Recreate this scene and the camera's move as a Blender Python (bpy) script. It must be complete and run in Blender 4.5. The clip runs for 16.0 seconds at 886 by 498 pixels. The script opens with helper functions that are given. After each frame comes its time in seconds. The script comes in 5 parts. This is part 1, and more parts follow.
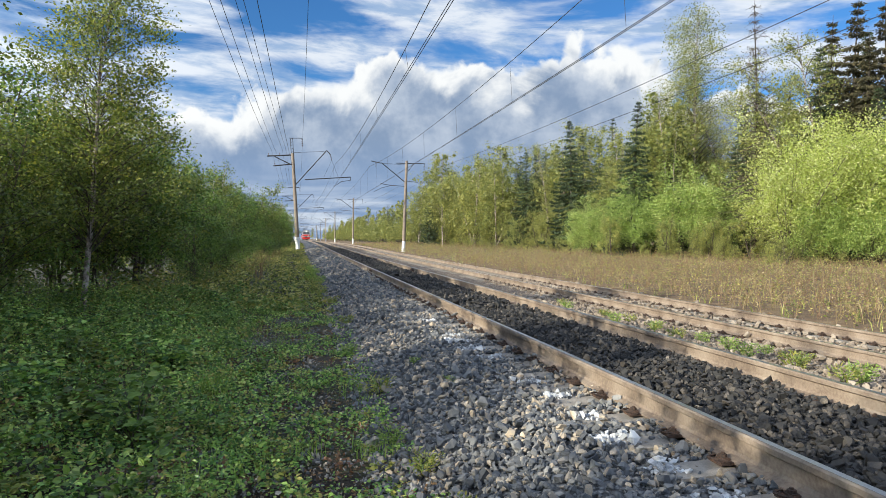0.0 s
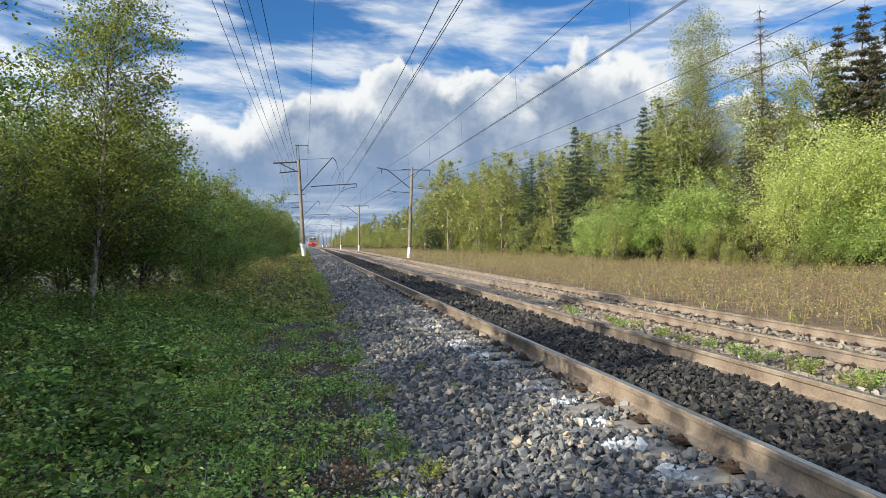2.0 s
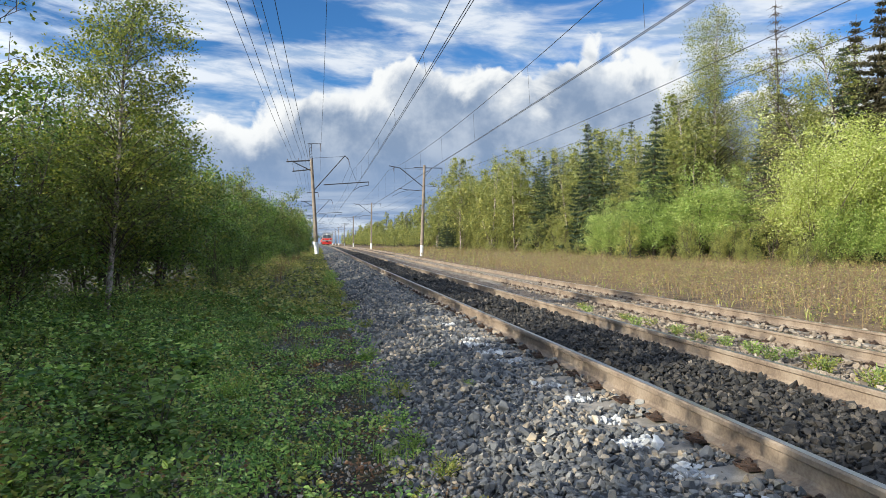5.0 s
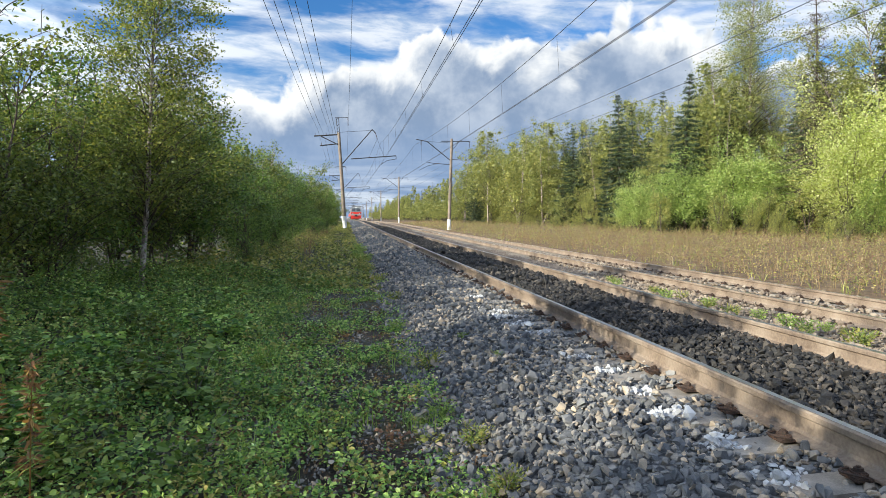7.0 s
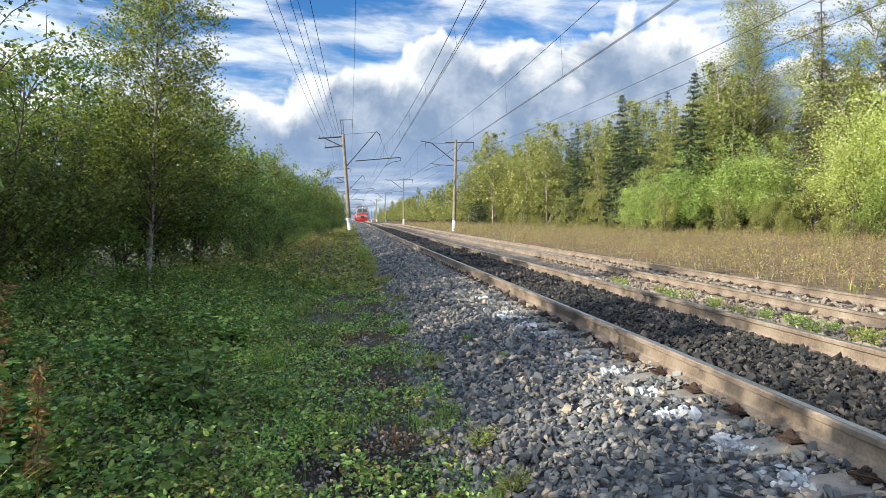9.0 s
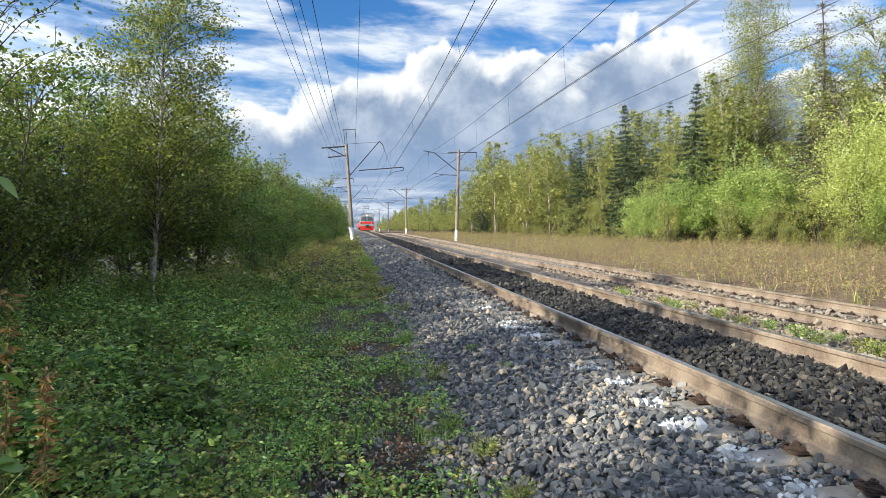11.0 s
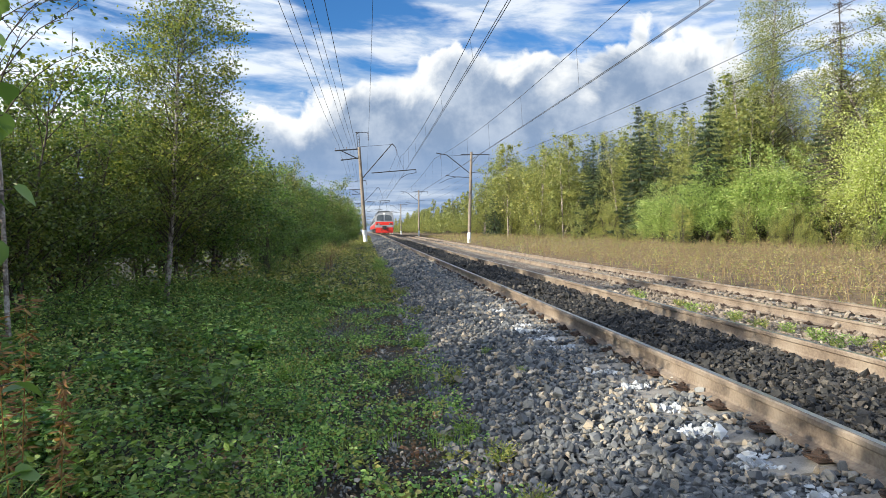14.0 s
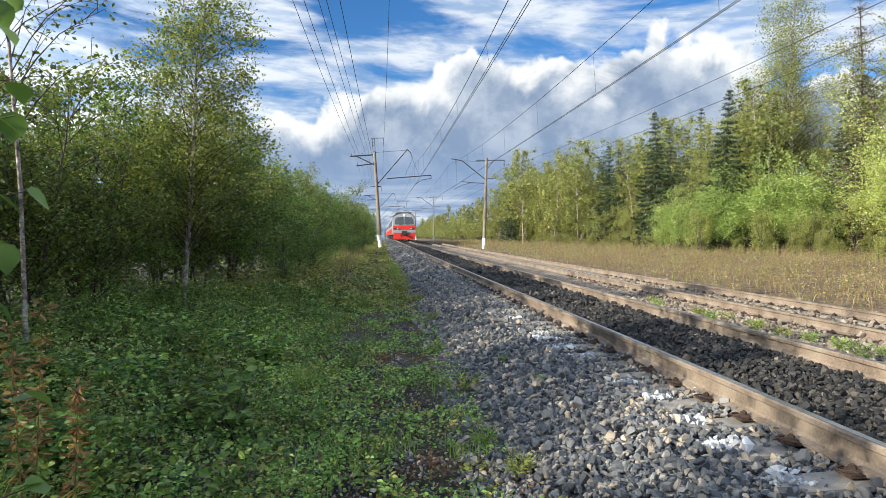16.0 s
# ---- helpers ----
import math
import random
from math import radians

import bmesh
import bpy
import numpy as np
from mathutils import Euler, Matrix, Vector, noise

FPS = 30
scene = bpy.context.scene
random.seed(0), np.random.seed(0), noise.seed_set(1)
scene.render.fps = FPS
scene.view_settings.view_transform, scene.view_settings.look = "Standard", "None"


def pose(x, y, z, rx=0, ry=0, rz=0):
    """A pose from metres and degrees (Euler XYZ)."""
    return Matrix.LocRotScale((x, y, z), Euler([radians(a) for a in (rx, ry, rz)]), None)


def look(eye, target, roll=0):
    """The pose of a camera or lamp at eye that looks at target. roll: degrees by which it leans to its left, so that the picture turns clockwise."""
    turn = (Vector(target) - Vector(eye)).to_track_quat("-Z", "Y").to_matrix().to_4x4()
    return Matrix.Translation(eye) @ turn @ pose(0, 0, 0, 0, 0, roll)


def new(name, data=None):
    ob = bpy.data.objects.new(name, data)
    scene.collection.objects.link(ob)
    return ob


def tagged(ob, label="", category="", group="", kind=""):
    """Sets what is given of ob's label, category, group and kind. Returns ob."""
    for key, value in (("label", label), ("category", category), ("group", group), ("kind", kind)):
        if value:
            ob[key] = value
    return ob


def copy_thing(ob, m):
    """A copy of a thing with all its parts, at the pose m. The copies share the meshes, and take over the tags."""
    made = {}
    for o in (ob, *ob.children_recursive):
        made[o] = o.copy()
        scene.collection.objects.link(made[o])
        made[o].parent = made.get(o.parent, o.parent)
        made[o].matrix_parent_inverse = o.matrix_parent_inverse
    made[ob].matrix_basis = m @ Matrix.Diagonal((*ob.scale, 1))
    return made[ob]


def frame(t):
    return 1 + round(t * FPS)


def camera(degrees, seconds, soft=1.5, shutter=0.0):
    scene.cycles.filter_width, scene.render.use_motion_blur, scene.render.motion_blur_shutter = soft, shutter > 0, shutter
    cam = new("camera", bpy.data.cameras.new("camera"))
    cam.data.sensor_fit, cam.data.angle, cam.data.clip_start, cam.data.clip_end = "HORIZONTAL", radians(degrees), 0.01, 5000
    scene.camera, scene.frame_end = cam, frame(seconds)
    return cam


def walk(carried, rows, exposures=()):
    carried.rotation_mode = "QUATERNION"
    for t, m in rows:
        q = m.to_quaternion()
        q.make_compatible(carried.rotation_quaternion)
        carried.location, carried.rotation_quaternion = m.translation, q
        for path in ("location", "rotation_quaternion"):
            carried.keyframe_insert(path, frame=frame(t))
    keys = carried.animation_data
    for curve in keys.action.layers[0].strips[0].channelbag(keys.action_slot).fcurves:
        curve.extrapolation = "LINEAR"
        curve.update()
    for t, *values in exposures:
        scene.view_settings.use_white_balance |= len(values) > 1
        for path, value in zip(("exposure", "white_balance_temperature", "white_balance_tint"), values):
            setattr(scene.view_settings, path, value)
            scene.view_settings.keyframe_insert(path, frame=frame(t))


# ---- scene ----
cam = camera(68.1, 16.0, soft=0.7)
PATH = [
    (0, (0.003, 0.01, 1.13), (0.398, 1.97, 1.098), -0.0),
    (0.5, (0.002, 0.009, 1.131), (0.394, 1.97, 1.101), 0.0),
    (1, (0.002, 0.008, 1.134), (0.388, 1.97, 1.108), -0.1),
    (1.5, (0.002, 0.004, 1.138), (0.383, 1.967, 1.118), -0.1),
    (2, (0.003, 0.009, 1.133), (0.381, 1.973, 1.12), -0.2),
    (2.5, (-0.001, 0.002, 1.138), (0.377, 1.966, 1.126), -0.3),
    (3, (-0.002, 0.0, 1.139), (0.377, 1.963, 1.128), -0.3),
    (3.5, (-0.007, 0.0, 1.141), (0.375, 1.963, 1.134), -0.3),
    (4, (-0.01, 0.003, 1.137), (0.368, 1.967, 1.134), -0.2),
    (6.5, (-0.011, 0.043, 1.1), (0.257, 2.024, 1.022), -0.5),
    (7, (-0.017, 0.047, 1.091), (0.241, 2.028, 0.994), -0.4),
    (7.5, (-0.009, 0.052, 1.096), (0.244, 2.033, 0.99), -0.9),
    (8, (-0.011, 0.044, 1.096), (0.233, 2.026, 0.989), -0.8),
    (8.5, (-0.018, 0.039, 1.097), (0.221, 2.022, 0.995), -0.9),
    (9, (-0.013, 0.048, 1.094), (0.23, 2.031, 1.001), -0.8),
    (11.5, (-0.04, 0.034, 1.102), (0.193, 2.02, 1.04), -0.6),
    (12, (-0.042, 0.038, 1.102), (0.182, 2.024, 1.028), -0.7),
    (12.5, (-0.038, 0.047, 1.102), (0.181, 2.033, 1.03), -0.8),
    (13, (-0.043, 0.04, 1.111), (0.166, 2.028, 1.045), -0.9),
    (13.5, (-0.045, 0.041, 1.118), (0.154, 2.031, 1.064), -1.0),
    (14, (-0.047, 0.063, 1.113), (0.151, 2.052, 1.056), -0.8),
    (14.5, (-0.049, 0.098, 1.117), (0.143, 2.088, 1.072), -0.8),
    (15, (-0.053, 0.12, 1.115), (0.135, 2.111, 1.068), -0.8),
    (15.5, (-0.066, 0.126, 1.12), (0.105, 2.119, 1.079), -0.6),
    (16, (-0.066, 0.14, 1.113), (0.088, 2.134, 1.074), -0.6),
]
# the exposure drifts by a fraction of a stop; a cool white balance throughout
EXPOSURE = [(0, 0.74), (1.5, 0.70), (3, 0.62), (4.2, 0.66), (6.5, 0.82), (9, 0.90), (12.5, 0.88), (16, 0.84)]
walk(cam, [(t, look(eye, target, roll)) for t, eye, target, roll in PATH], [(t, stops, 6120, 8) for t, stops in EXPOSURE])

# ---- world, sun, exposure ----
SUN_AZ, SUN_EL = -115.0, 21.5  # degrees from +y towards +x, and above the horizon
sun_way = Vector((math.sin(radians(SUN_AZ)) * math.cos(radians(SUN_EL)), math.cos(radians(SUN_AZ)) * math.cos(radians(SUN_EL)), math.sin(radians(SUN_EL))))
sun = new("sun", bpy.data.lights.new("sun", "SUN"))
sun.data.energy, sun.data.angle, sun.data.color = 5.0, radians(0.55), (1.0, 0.89, 0.69)
sun.matrix_world = look(sun_way * 100, (0, 0, 0))


class Nodes:
    """Short hand for node trees."""

    def __init__(self, tree):
        self.tree = tree
        tree.nodes.clear()

    def add(self, kind, ins=None, **props):
        n = self.tree.nodes.new(kind)
        for k, v in props.items():
            setattr(n, k, v)
        for k, v in (ins or {}).items():
            self.put(n.inputs[k], v)
        return n

    def put(self, socket, v):
        if isinstance(v, bpy.types.NodeSocket):
            self.tree.links.new(v, socket)
        else:
            socket.default_value = v

    def math(self, op, a, b=0.0, c=0.0, clamp=False):
        n = self.add("ShaderNodeMath", operation=op, use_clamp=clamp)
        for s, v in zip(n.inputs, (a, b, c)):
            self.put(s, v)
        return n.outputs[0]

    def ramp(self, fac, *stops):
        n = self.add("ShaderNodeValToRGB", {"Fac": fac})
        el = n.color_ramp.elements
        while len(el) < len(stops):
            el.new(0.5)
        for e, (p, c) in zip(el, stops):
            e.position, e.color = p, (*c, 1) if len(c) == 3 else c
        return n.outputs[0]

    def noise(self, scale, vector=None, detail=4.0, rough=0.55, dist=0.0):
        n = self.add("ShaderNodeTexNoise", {"Scale": scale, "Detail": detail, "Roughness": rough, "Distortion": dist})
        if vector is not None:
            self.put(n.inputs["Vector"], vector)
        return n.outputs["Fac"]

    def mix(self, fac, a, b, blend="MIX"):
        n = self.add("ShaderNodeMix", data_type="RGBA", blend_type=blend)
        self.put(n.inputs[0], fac), self.put(n.inputs[6], a), self.put(n.inputs[7], b)
        return n.outputs[2]

    def span(self, v, a, b, c=0.0, d=1.0):
        n = self.add("ShaderNodeMapRange", {0: v, 1: a, 2: b, 3: c, 4: d}, interpolation_type="SMOOTHSTEP")
        return n.outputs[0]


# crest of the cloud bank: degrees from +y towards +x, degrees above the horizon
CREST = [(-50, 9), (-12, 9.5), (-4, 12), (1, 13.4), (5, 14.5), (7, 17), (9, 16.5), (11, 14.8), (16, 13.6), (20, 14.6), (23, 16.6), (27, 15.5), (32, 12), (50, 10)]


def make_world():
    w = bpy.data.worlds.new("sky")
    scene.world = w
    w.use_nodes = True
    g = Nodes(w.node_tree)
    sky = g.add("ShaderNodeTexSky", sky_type="NISHITA", sun_disc=False, sun_elevation=radians(SUN_EL), sun_rotation=radians(SUN_AZ), air_density=1.0, dust_density=0.4, ozone_density=2.5)
    blue = g.mix(1.0, sky.outputs[0], (0.060, 0.108, 0.155, 1), "MULTIPLY")
    co = g.add("ShaderNodeTexCoord").outputs["Generated"]
    xyz = g.add("ShaderNodeSeparateXYZ", {0: co}).outputs
    az = g.math("MULTIPLY", g.math("ARCTAN2", xyz[0], xyz[1]), 57.2958)
    el = g.math("MULTIPLY", g.math("ARCSINE", xyz[2]), 57.2958)
    flat = g.add("ShaderNodeCombineXYZ", {0: az, 1: el}).outputs[0]
    # torn high cloud in long flat streaks
    streak_v = g.add("ShaderNodeCombineXYZ", {0: g.math("MULTIPLY", az, 0.07), 1: g.math("MULTIPLY", g.math("ADD", el, g.math("MULTIPLY", az, 0.05)), 0.30)}).outputs[0]
    s1 = g.noise(1.0, streak_v, 6.0, 0.55, 0.35)
    streak = g.span(s1, 0.38, 0.57)
    s2 = g.noise(2.1, streak_v, 6.0, 0.62, 0.3)
    streak_col = g.mix(g.span(s2, 0.36, 0.60), (0.44, 0.58, 0.80, 1), (1.02, 1.03, 1.05, 1))
    # a bank of heaped cloud: its crest along the sky, in degrees, broken by round heads of several sizes
    crest = g.ramp(g.math("MULTIPLY_ADD", az, 0.01, 0.5), *[(0.5 + a * 0.01, (h / 30.0,) * 3) for a, h in CREST])
    crest = g.math("MULTIPLY", crest, 30.0)
    warp = g.add("ShaderNodeTexNoise", {"Vector": flat, "Scale": 0.4, "Detail": 4.0})
    bent = g.add("ShaderNodeVectorMath", {0: flat, 1: g.add("ShaderNodeVectorMath", {0: warp.outputs["Color"], "Scale": 2.2}, operation="SCALE").outputs[0]}, operation="ADD").outputs[0]
    heads = g.add("ShaderNodeTexVoronoi", {"Vector": bent, "Scale": 0.21, "Smoothness": 0.35}, feature="SMOOTH_F1").outputs["Distance"]
    curls = g.add("ShaderNodeTexVoronoi", {"Vector": bent, "Scale": 0.62, "Smoothness": 0.3}, feature="SMOOTH_F1").outputs["Distance"]
    puff = g.noise(0.55, flat, 7.0, 0.6, 0.3)
    lump = g.math("ADD", g.math("MULTIPLY", g.math("SUBTRACT", 0.5, heads), 4.2), g.math("ADD", g.math("MULTIPLY", g.math("SUBTRACT", 0.5, curls), 1.5), g.math("MULTIPLY", g.math("SUBTRACT", puff, 0.5), 3.0)))
    depth = g.math("SUBTRACT", g.math("ADD", crest, lump), el)
    bank = g.span(depth, -0.2, 0.8)
    shade_n = g.noise(0.16, flat, 6.0, 0.58, 0.5)
    lit = g.span(g.math("ADD", depth, g.math("ADD", g.math("MULTIPLY", g.math("SUBTRACT", shade_n, 0.5), 11.0), g.math("MULTIPLY", g.math("SUBTRACT", curls, 0.4), 2.0))), 0.4, 3.8, 1.0, 0.0)
    grey = g.mix(g.span(g.noise(0.2, flat, 5.0, 0.6), 0.35, 0.65), (0.30, 0.39, 0.54, 1), (0.60, 0.66, 0.76, 1))
    bank_col = g.mix(lit, grey, (1.14, 1.11, 1.06, 1))
    # below the bank, the bluer far sky with thin low cloud towards the horizon
    low_v = g.add("ShaderNodeCombineXYZ", {0: g.math("MULTIPLY", az, 0.09), 1: g.math("MULTIPLY", el, 0.9)}).outputs[0]
    low = g.math("MULTIPLY", g.span(g.noise(1.0, low_v, 5.0), 0.40, 0.62), g.span(el, 6.0, 1.5))
    bank_col = g.mix(g.math("MULTIPLY", g.span(el, 9.5, 4.5), 0.75), bank_col, (0.27, 0.39, 0.60, 1))
    bank_col = g.mix(low, bank_col, (0.82, 0.87, 0.94, 1))
    # cloud is brighter on the sun's side of the sky
    toward = g.add("ShaderNodeVectorMath", {0: co, 1: sun_way}, operation="DOT_PRODUCT").outputs["Value"]
    glow = g.span(toward, -0.3, 1.0, 1.0, 2.2)
    streak_col = g.add("ShaderNodeVectorMath", {0: streak_col, "Scale": glow}, operation="SCALE").outputs[0]
    bank_col = g.add("ShaderNodeVectorMath", {0: bank_col, "Scale": glow}, operation="SCALE").outputs[0]
    col = g.mix(g.math("MULTIPLY", streak, 0.92), blue, streak_col)
    col = g.mix(bank, col, bank_col)
    bg = g.add("ShaderNodeBackground", {"Color": col, "Strength": 0.53})
    g.tree.links.new(bg.outputs[0], g.add("ShaderNodeOutputWorld").inputs[0])


make_world()


# ---- materials ----
def material(name, stops, scale=8.0, rough=0.8, bump=0.3, metal=0.0, fine=60.0, island=0.0, per_object=0.0, leaf=0.0, emit=None, dist=0.02, fine_amount=0.35):
    """Noise at two scales into a colour ramp; optional chance per island or per object; leaves let light through."""
    m = bpy.data.materials.new(name)
    m.use_nodes = True
    g = Nodes(m.node_tree)
    co = g.add("ShaderNodeTexCoord").outputs["Object"]
    f = g.math("ADD", g.math("MULTIPLY", g.noise(scale, co, 5.0), 1 - fine_amount), g.math("MULTIPLY", g.noise(fine, co, 3.0), fine_amount))
    f = g.span(f, 0.28, 0.72)
    geo = g.add("ShaderNodeNewGeometry")
    if island:
        f = g.math("ADD", g.math("MULTIPLY", f, 1 - island), g.math("MULTIPLY", geo.outputs["Random Per Island"], island))
    if per_object:
        f = g.math("ADD", g.math("MULTIPLY", f, 1 - per_object), g.math("MULTIPLY", g.add("ShaderNodeObjectInfo").outputs["Random"], per_object))
    col = g.ramp(f, *stops)
    b = g.add("ShaderNodeBsdfPrincipled", {"Base Color": col, "Roughness": rough, "Metallic": metal})
    if bump:
        h = g.noise(fine, co, 4.0)
        g.put(b.inputs["Normal"], g.add("ShaderNodeBump", {"Strength": bump, "Distance": dist, "Height": h}).outputs[0])
    if emit:
        g.put(b.inputs["Emission Color"], (*emit[:3], 1))
        b.inputs["Emission Strength"].default_value = emit[3]
    out = b.outputs[0]
    if leaf:
        tr = g.add("ShaderNodeBsdfTranslucent", {"Color": g.mix(1.0, col, (1.2, 1.2, 0.8, 1), "MULTIPLY")})
        out = g.add("ShaderNodeMixShader", {0: leaf, 1: out, 2: tr.outputs[0]}).outputs[0]
    g.tree.links.new(out, g.add("ShaderNodeOutputMaterial").inputs[0])
    return m


def leaf_mat(name, *cols, rough=0.45, through_light=0.38, patch=1.2, island=0.62, per_object=0.16):
    n = len(cols)
    return material(name, [(0.08 + 0.84 * k / max(1, n - 1), c) for k, c in enumerate(cols)], patch, rough, 0.0, island=island, per_object=per_object, leaf=through_light, fine=9.0)


def soil_material():
    """Dark soil and moss on the verge, dry grass litter on the meadow, told apart by the distance across the line."""
    m = bpy.data.materials.new("soil_and_litter")
    m.use_nodes = True
    g = Nodes(m.node_tree)
    co = g.add("ShaderNodeTexCoord").outputs["Object"]
    f = g.span(g.math("ADD", g.math("MULTIPLY", g.noise(1.3, co, 5.0), 0.55), g.math("MULTIPLY", g.noise(45.0, co, 4.0), 0.45)), 0.3, 0.7)
    soil = g.ramp(f, (0.0, (0.010, 0.008, 0.006)), (0.4, (0.032, 0.025, 0.017)), (0.65, (0.04, 0.048, 0.02)), (1.0, (0.10, 0.082, 0.058)))
    straw = g.ramp(f, (0.0, (0.06, 0.04, 0.025)), (0.5, (0.15, 0.10, 0.058)), (1.0, (0.26, 0.20, 0.105)))
    x = g.add("ShaderNodeAttribute", attribute_name="across").outputs["Fac"]
    col = g.mix(g.span(g.math("ADD", x, g.math("MULTIPLY", g.noise(0.5, co), 2.0)), 10.8, 12.6), soil, straw)
    b = g.add("ShaderNodeBsdfPrincipled", {"Base Color": col, "Roughness": 0.95})
    g.put(b.inputs["Normal"], g.add("ShaderNodeBump", {"Strength": 0.8, "Distance": 0.03, "Height": g.noise(35.0, co, 5.0)}).outputs[0])
    g.tree.links.new(b.outputs[0], g.add("ShaderNodeOutputMaterial").inputs[0])
    return m


M = {}
M["soil"] = soil_material()
M["stone"] = material("crushed_granite", [(0.0, (0.045, 0.049, 0.056)), (0.40, (0.135, 0.141, 0.150)), (0.66, (0.235, 0.235, 0.232)), (0.84, (0.40, 0.325, 0.235)), (1.0, (0.54, 0.51, 0.47))], 9.0, 0.85, 0.35, island=0.75, fine=140.0, dist=0.004)
M["stone_dark"] = material("oily_crushed_granite", [(0.0, (0.008, 0.008, 0.009)), (0.55, (0.026, 0.025, 0.024)), (0.84, (0.075, 0.065, 0.056)), (1.0, (0.27, 0.23, 0.185))], 9.0, 0.7, 0.35, island=0.75, fine=140.0, dist=0.004)
M["stone_tan"] = material("rust_dusted_granite", [(0.0, (0.12, 0.095, 0.075)), (0.6, (0.24, 0.195, 0.15)), (1.0, (0.38, 0.33, 0.27))], 9.0, 0.85, 0.35, island=0.75, fine=140.0, dist=0.004)
M["stone_white"] = material("lime_dusted_granite", [(0.0, (0.26, 0.27, 0.29)), (0.5, (0.46, 0.475, 0.495)), (1.0, (0.70, 0.71, 0.72))], 14.0, 0.9, 0.3, island=0.7, fine=140.0, dist=0.004)
M["concrete"] = material("weathered_sleeper_concrete", [(0.0, (0.15, 0.135, 0.12)), (0.5, (0.27, 0.245, 0.215)), (1.0, (0.38, 0.35, 0.31))], 7.0, 0.9, 0.4, fine=90.0, per_object=0.25, dist=0.006)
M["pole"] = material("stained_pole_concrete", [(0.0, (0.13, 0.105, 0.085)), (0.5, (0.215, 0.175, 0.14)), (1.0, (0.29, 0.245, 0.20))], 1.5, 0.9, 0.3, fine=20.0)
M["whitewash"] = material("flaking_whitewash", [(0.0, (0.35, 0.35, 0.34)), (0.3, (0.72, 0.73, 0.74)), (1.0, (0.84, 0.85, 0.86))], 3.0, 0.85, 0.2, fine=25.0)
M["rail"] = material("dusty_rusted_rail_steel", [(0.0, (0.105, 0.078, 0.06)), (0.45, (0.215, 0.165, 0.125)), (1.0, (0.32, 0.265, 0.21))], 2.2, 0.75, 0.2, metal=0.0, fine=45.0, dist=0.004)
M["polished"] = material("worn_running_steel", [(0.0, (0.40, 0.37, 0.34)), (1.0, (0.62, 0.61, 0.60))], 1.5, 0.28, 0.05, metal=1.0, fine=60.0, dist=0.001)
M["fastener"] = material("rusty_fastening_steel", [(0.0, (0.022, 0.017, 0.015)), (0.6, (0.06, 0.036, 0.026)), (1.0, (0.15, 0.08, 0.05))], 30.0, 0.8, 0.3, fine=120.0, dist=0.003)
M["iron"] = material("dark_painted_iron", [(0.0, (0.010, 0.010, 0.012)), (1.0, (0.035, 0.034, 0.036))], 4.0, 0.65, 0.1)
M["wire"] = material("oxidised_copper_wire", [(0.0, (0.03, 0.03, 0.03)), (1.0, (0.07, 0.065, 0.06))], 2.0, 0.6, 0.0, metal=0.3)
M["porcelain"] = material("brown_porcelain", [(0.0, (0.06, 0.04, 0.035)), (1.0, (0.16, 0.12, 0.11))], 9.0, 0.25, 0.0)
M["birch_bark"] = material("birch_bark", [(0.0, (0.05, 0.04, 0.035)), (0.32, (0.16, 0.125, 0.105)), (0.58, (0.36, 0.30, 0.265)), (1.0, (0.66, 0.61, 0.57))], 7.0, 0.85, 0.3, fine=40.0)
M["bark"] = material("grey_brown_bark", [(0.0, (0.035, 0.028, 0.022)), (0.6, (0.10, 0.08, 0.062)), (1.0, (0.19, 0.16, 0.13))], 9.0, 0.9, 0.5, fine=50.0)
M["twig"] = material("dark_twig_bark", [(0.0, (0.025, 0.019, 0.015)), (0.6, (0.07, 0.052, 0.042)), (1.0, (0.14, 0.11, 0.09))], 9.0, 0.9, 0.3, fine=50.0)
M["leaf_birch"] = leaf_mat("birch_leaf", (0.030, 0.050, 0.012), (0.10, 0.145, 0.034), (0.22, 0.265, 0.058), (0.48, 0.44, 0.095))
M["leaf_green"] = leaf_mat("alder_leaf", (0.022, 0.048, 0.012), (0.09, 0.165, 0.04), (0.20, 0.31, 0.068), (0.42, 0.48, 0.12))
M["leaf_aspen"] = leaf_mat("bright_aspen_leaf", (0.08, 0.14, 0.036), (0.22, 0.325, 0.08), (0.40, 0.50, 0.14), (0.68, 0.70, 0.34))
M["leaf_willow"] = leaf_mat("pale_willow_leaf", (0.15, 0.21, 0.04), (0.36, 0.44, 0.09), (0.54, 0.58, 0.19), (0.76, 0.77, 0.54))
M["leaf_far"] = leaf_mat("autumn_birch_leaf", (0.06, 0.085, 0.028), (0.19, 0.22, 0.07), (0.36, 0.375, 0.115), (0.60, 0.54, 0.19))
M["needle"] = leaf_mat("spruce_needles", (0.016, 0.030, 0.014), (0.042, 0.068, 0.028), (0.10, 0.135, 0.055), rough=0.6, through_light=0.12)
M["needle_dry"] = leaf_mat("drying_spruce_needles", (0.035, 0.036, 0.018), (0.085, 0.076, 0.036), (0.19, 0.155, 0.075), rough=0.7, through_light=0.12)
M["herb"] = leaf_mat("herb_leaf", (0.03, 0.08, 0.026), (0.15, 0.30, 0.085), (0.36, 0.54, 0.13), (0.68, 0.74, 0.28), island=0.74, per_object=0.0)
M["herb_olive"] = leaf_mat("yellowing_herb_leaf", (0.06, 0.085, 0.022), (0.19, 0.235, 0.06), (0.38, 0.37, 0.10), (0.56, 0.46, 0.17), island=0.7, per_object=0.0)
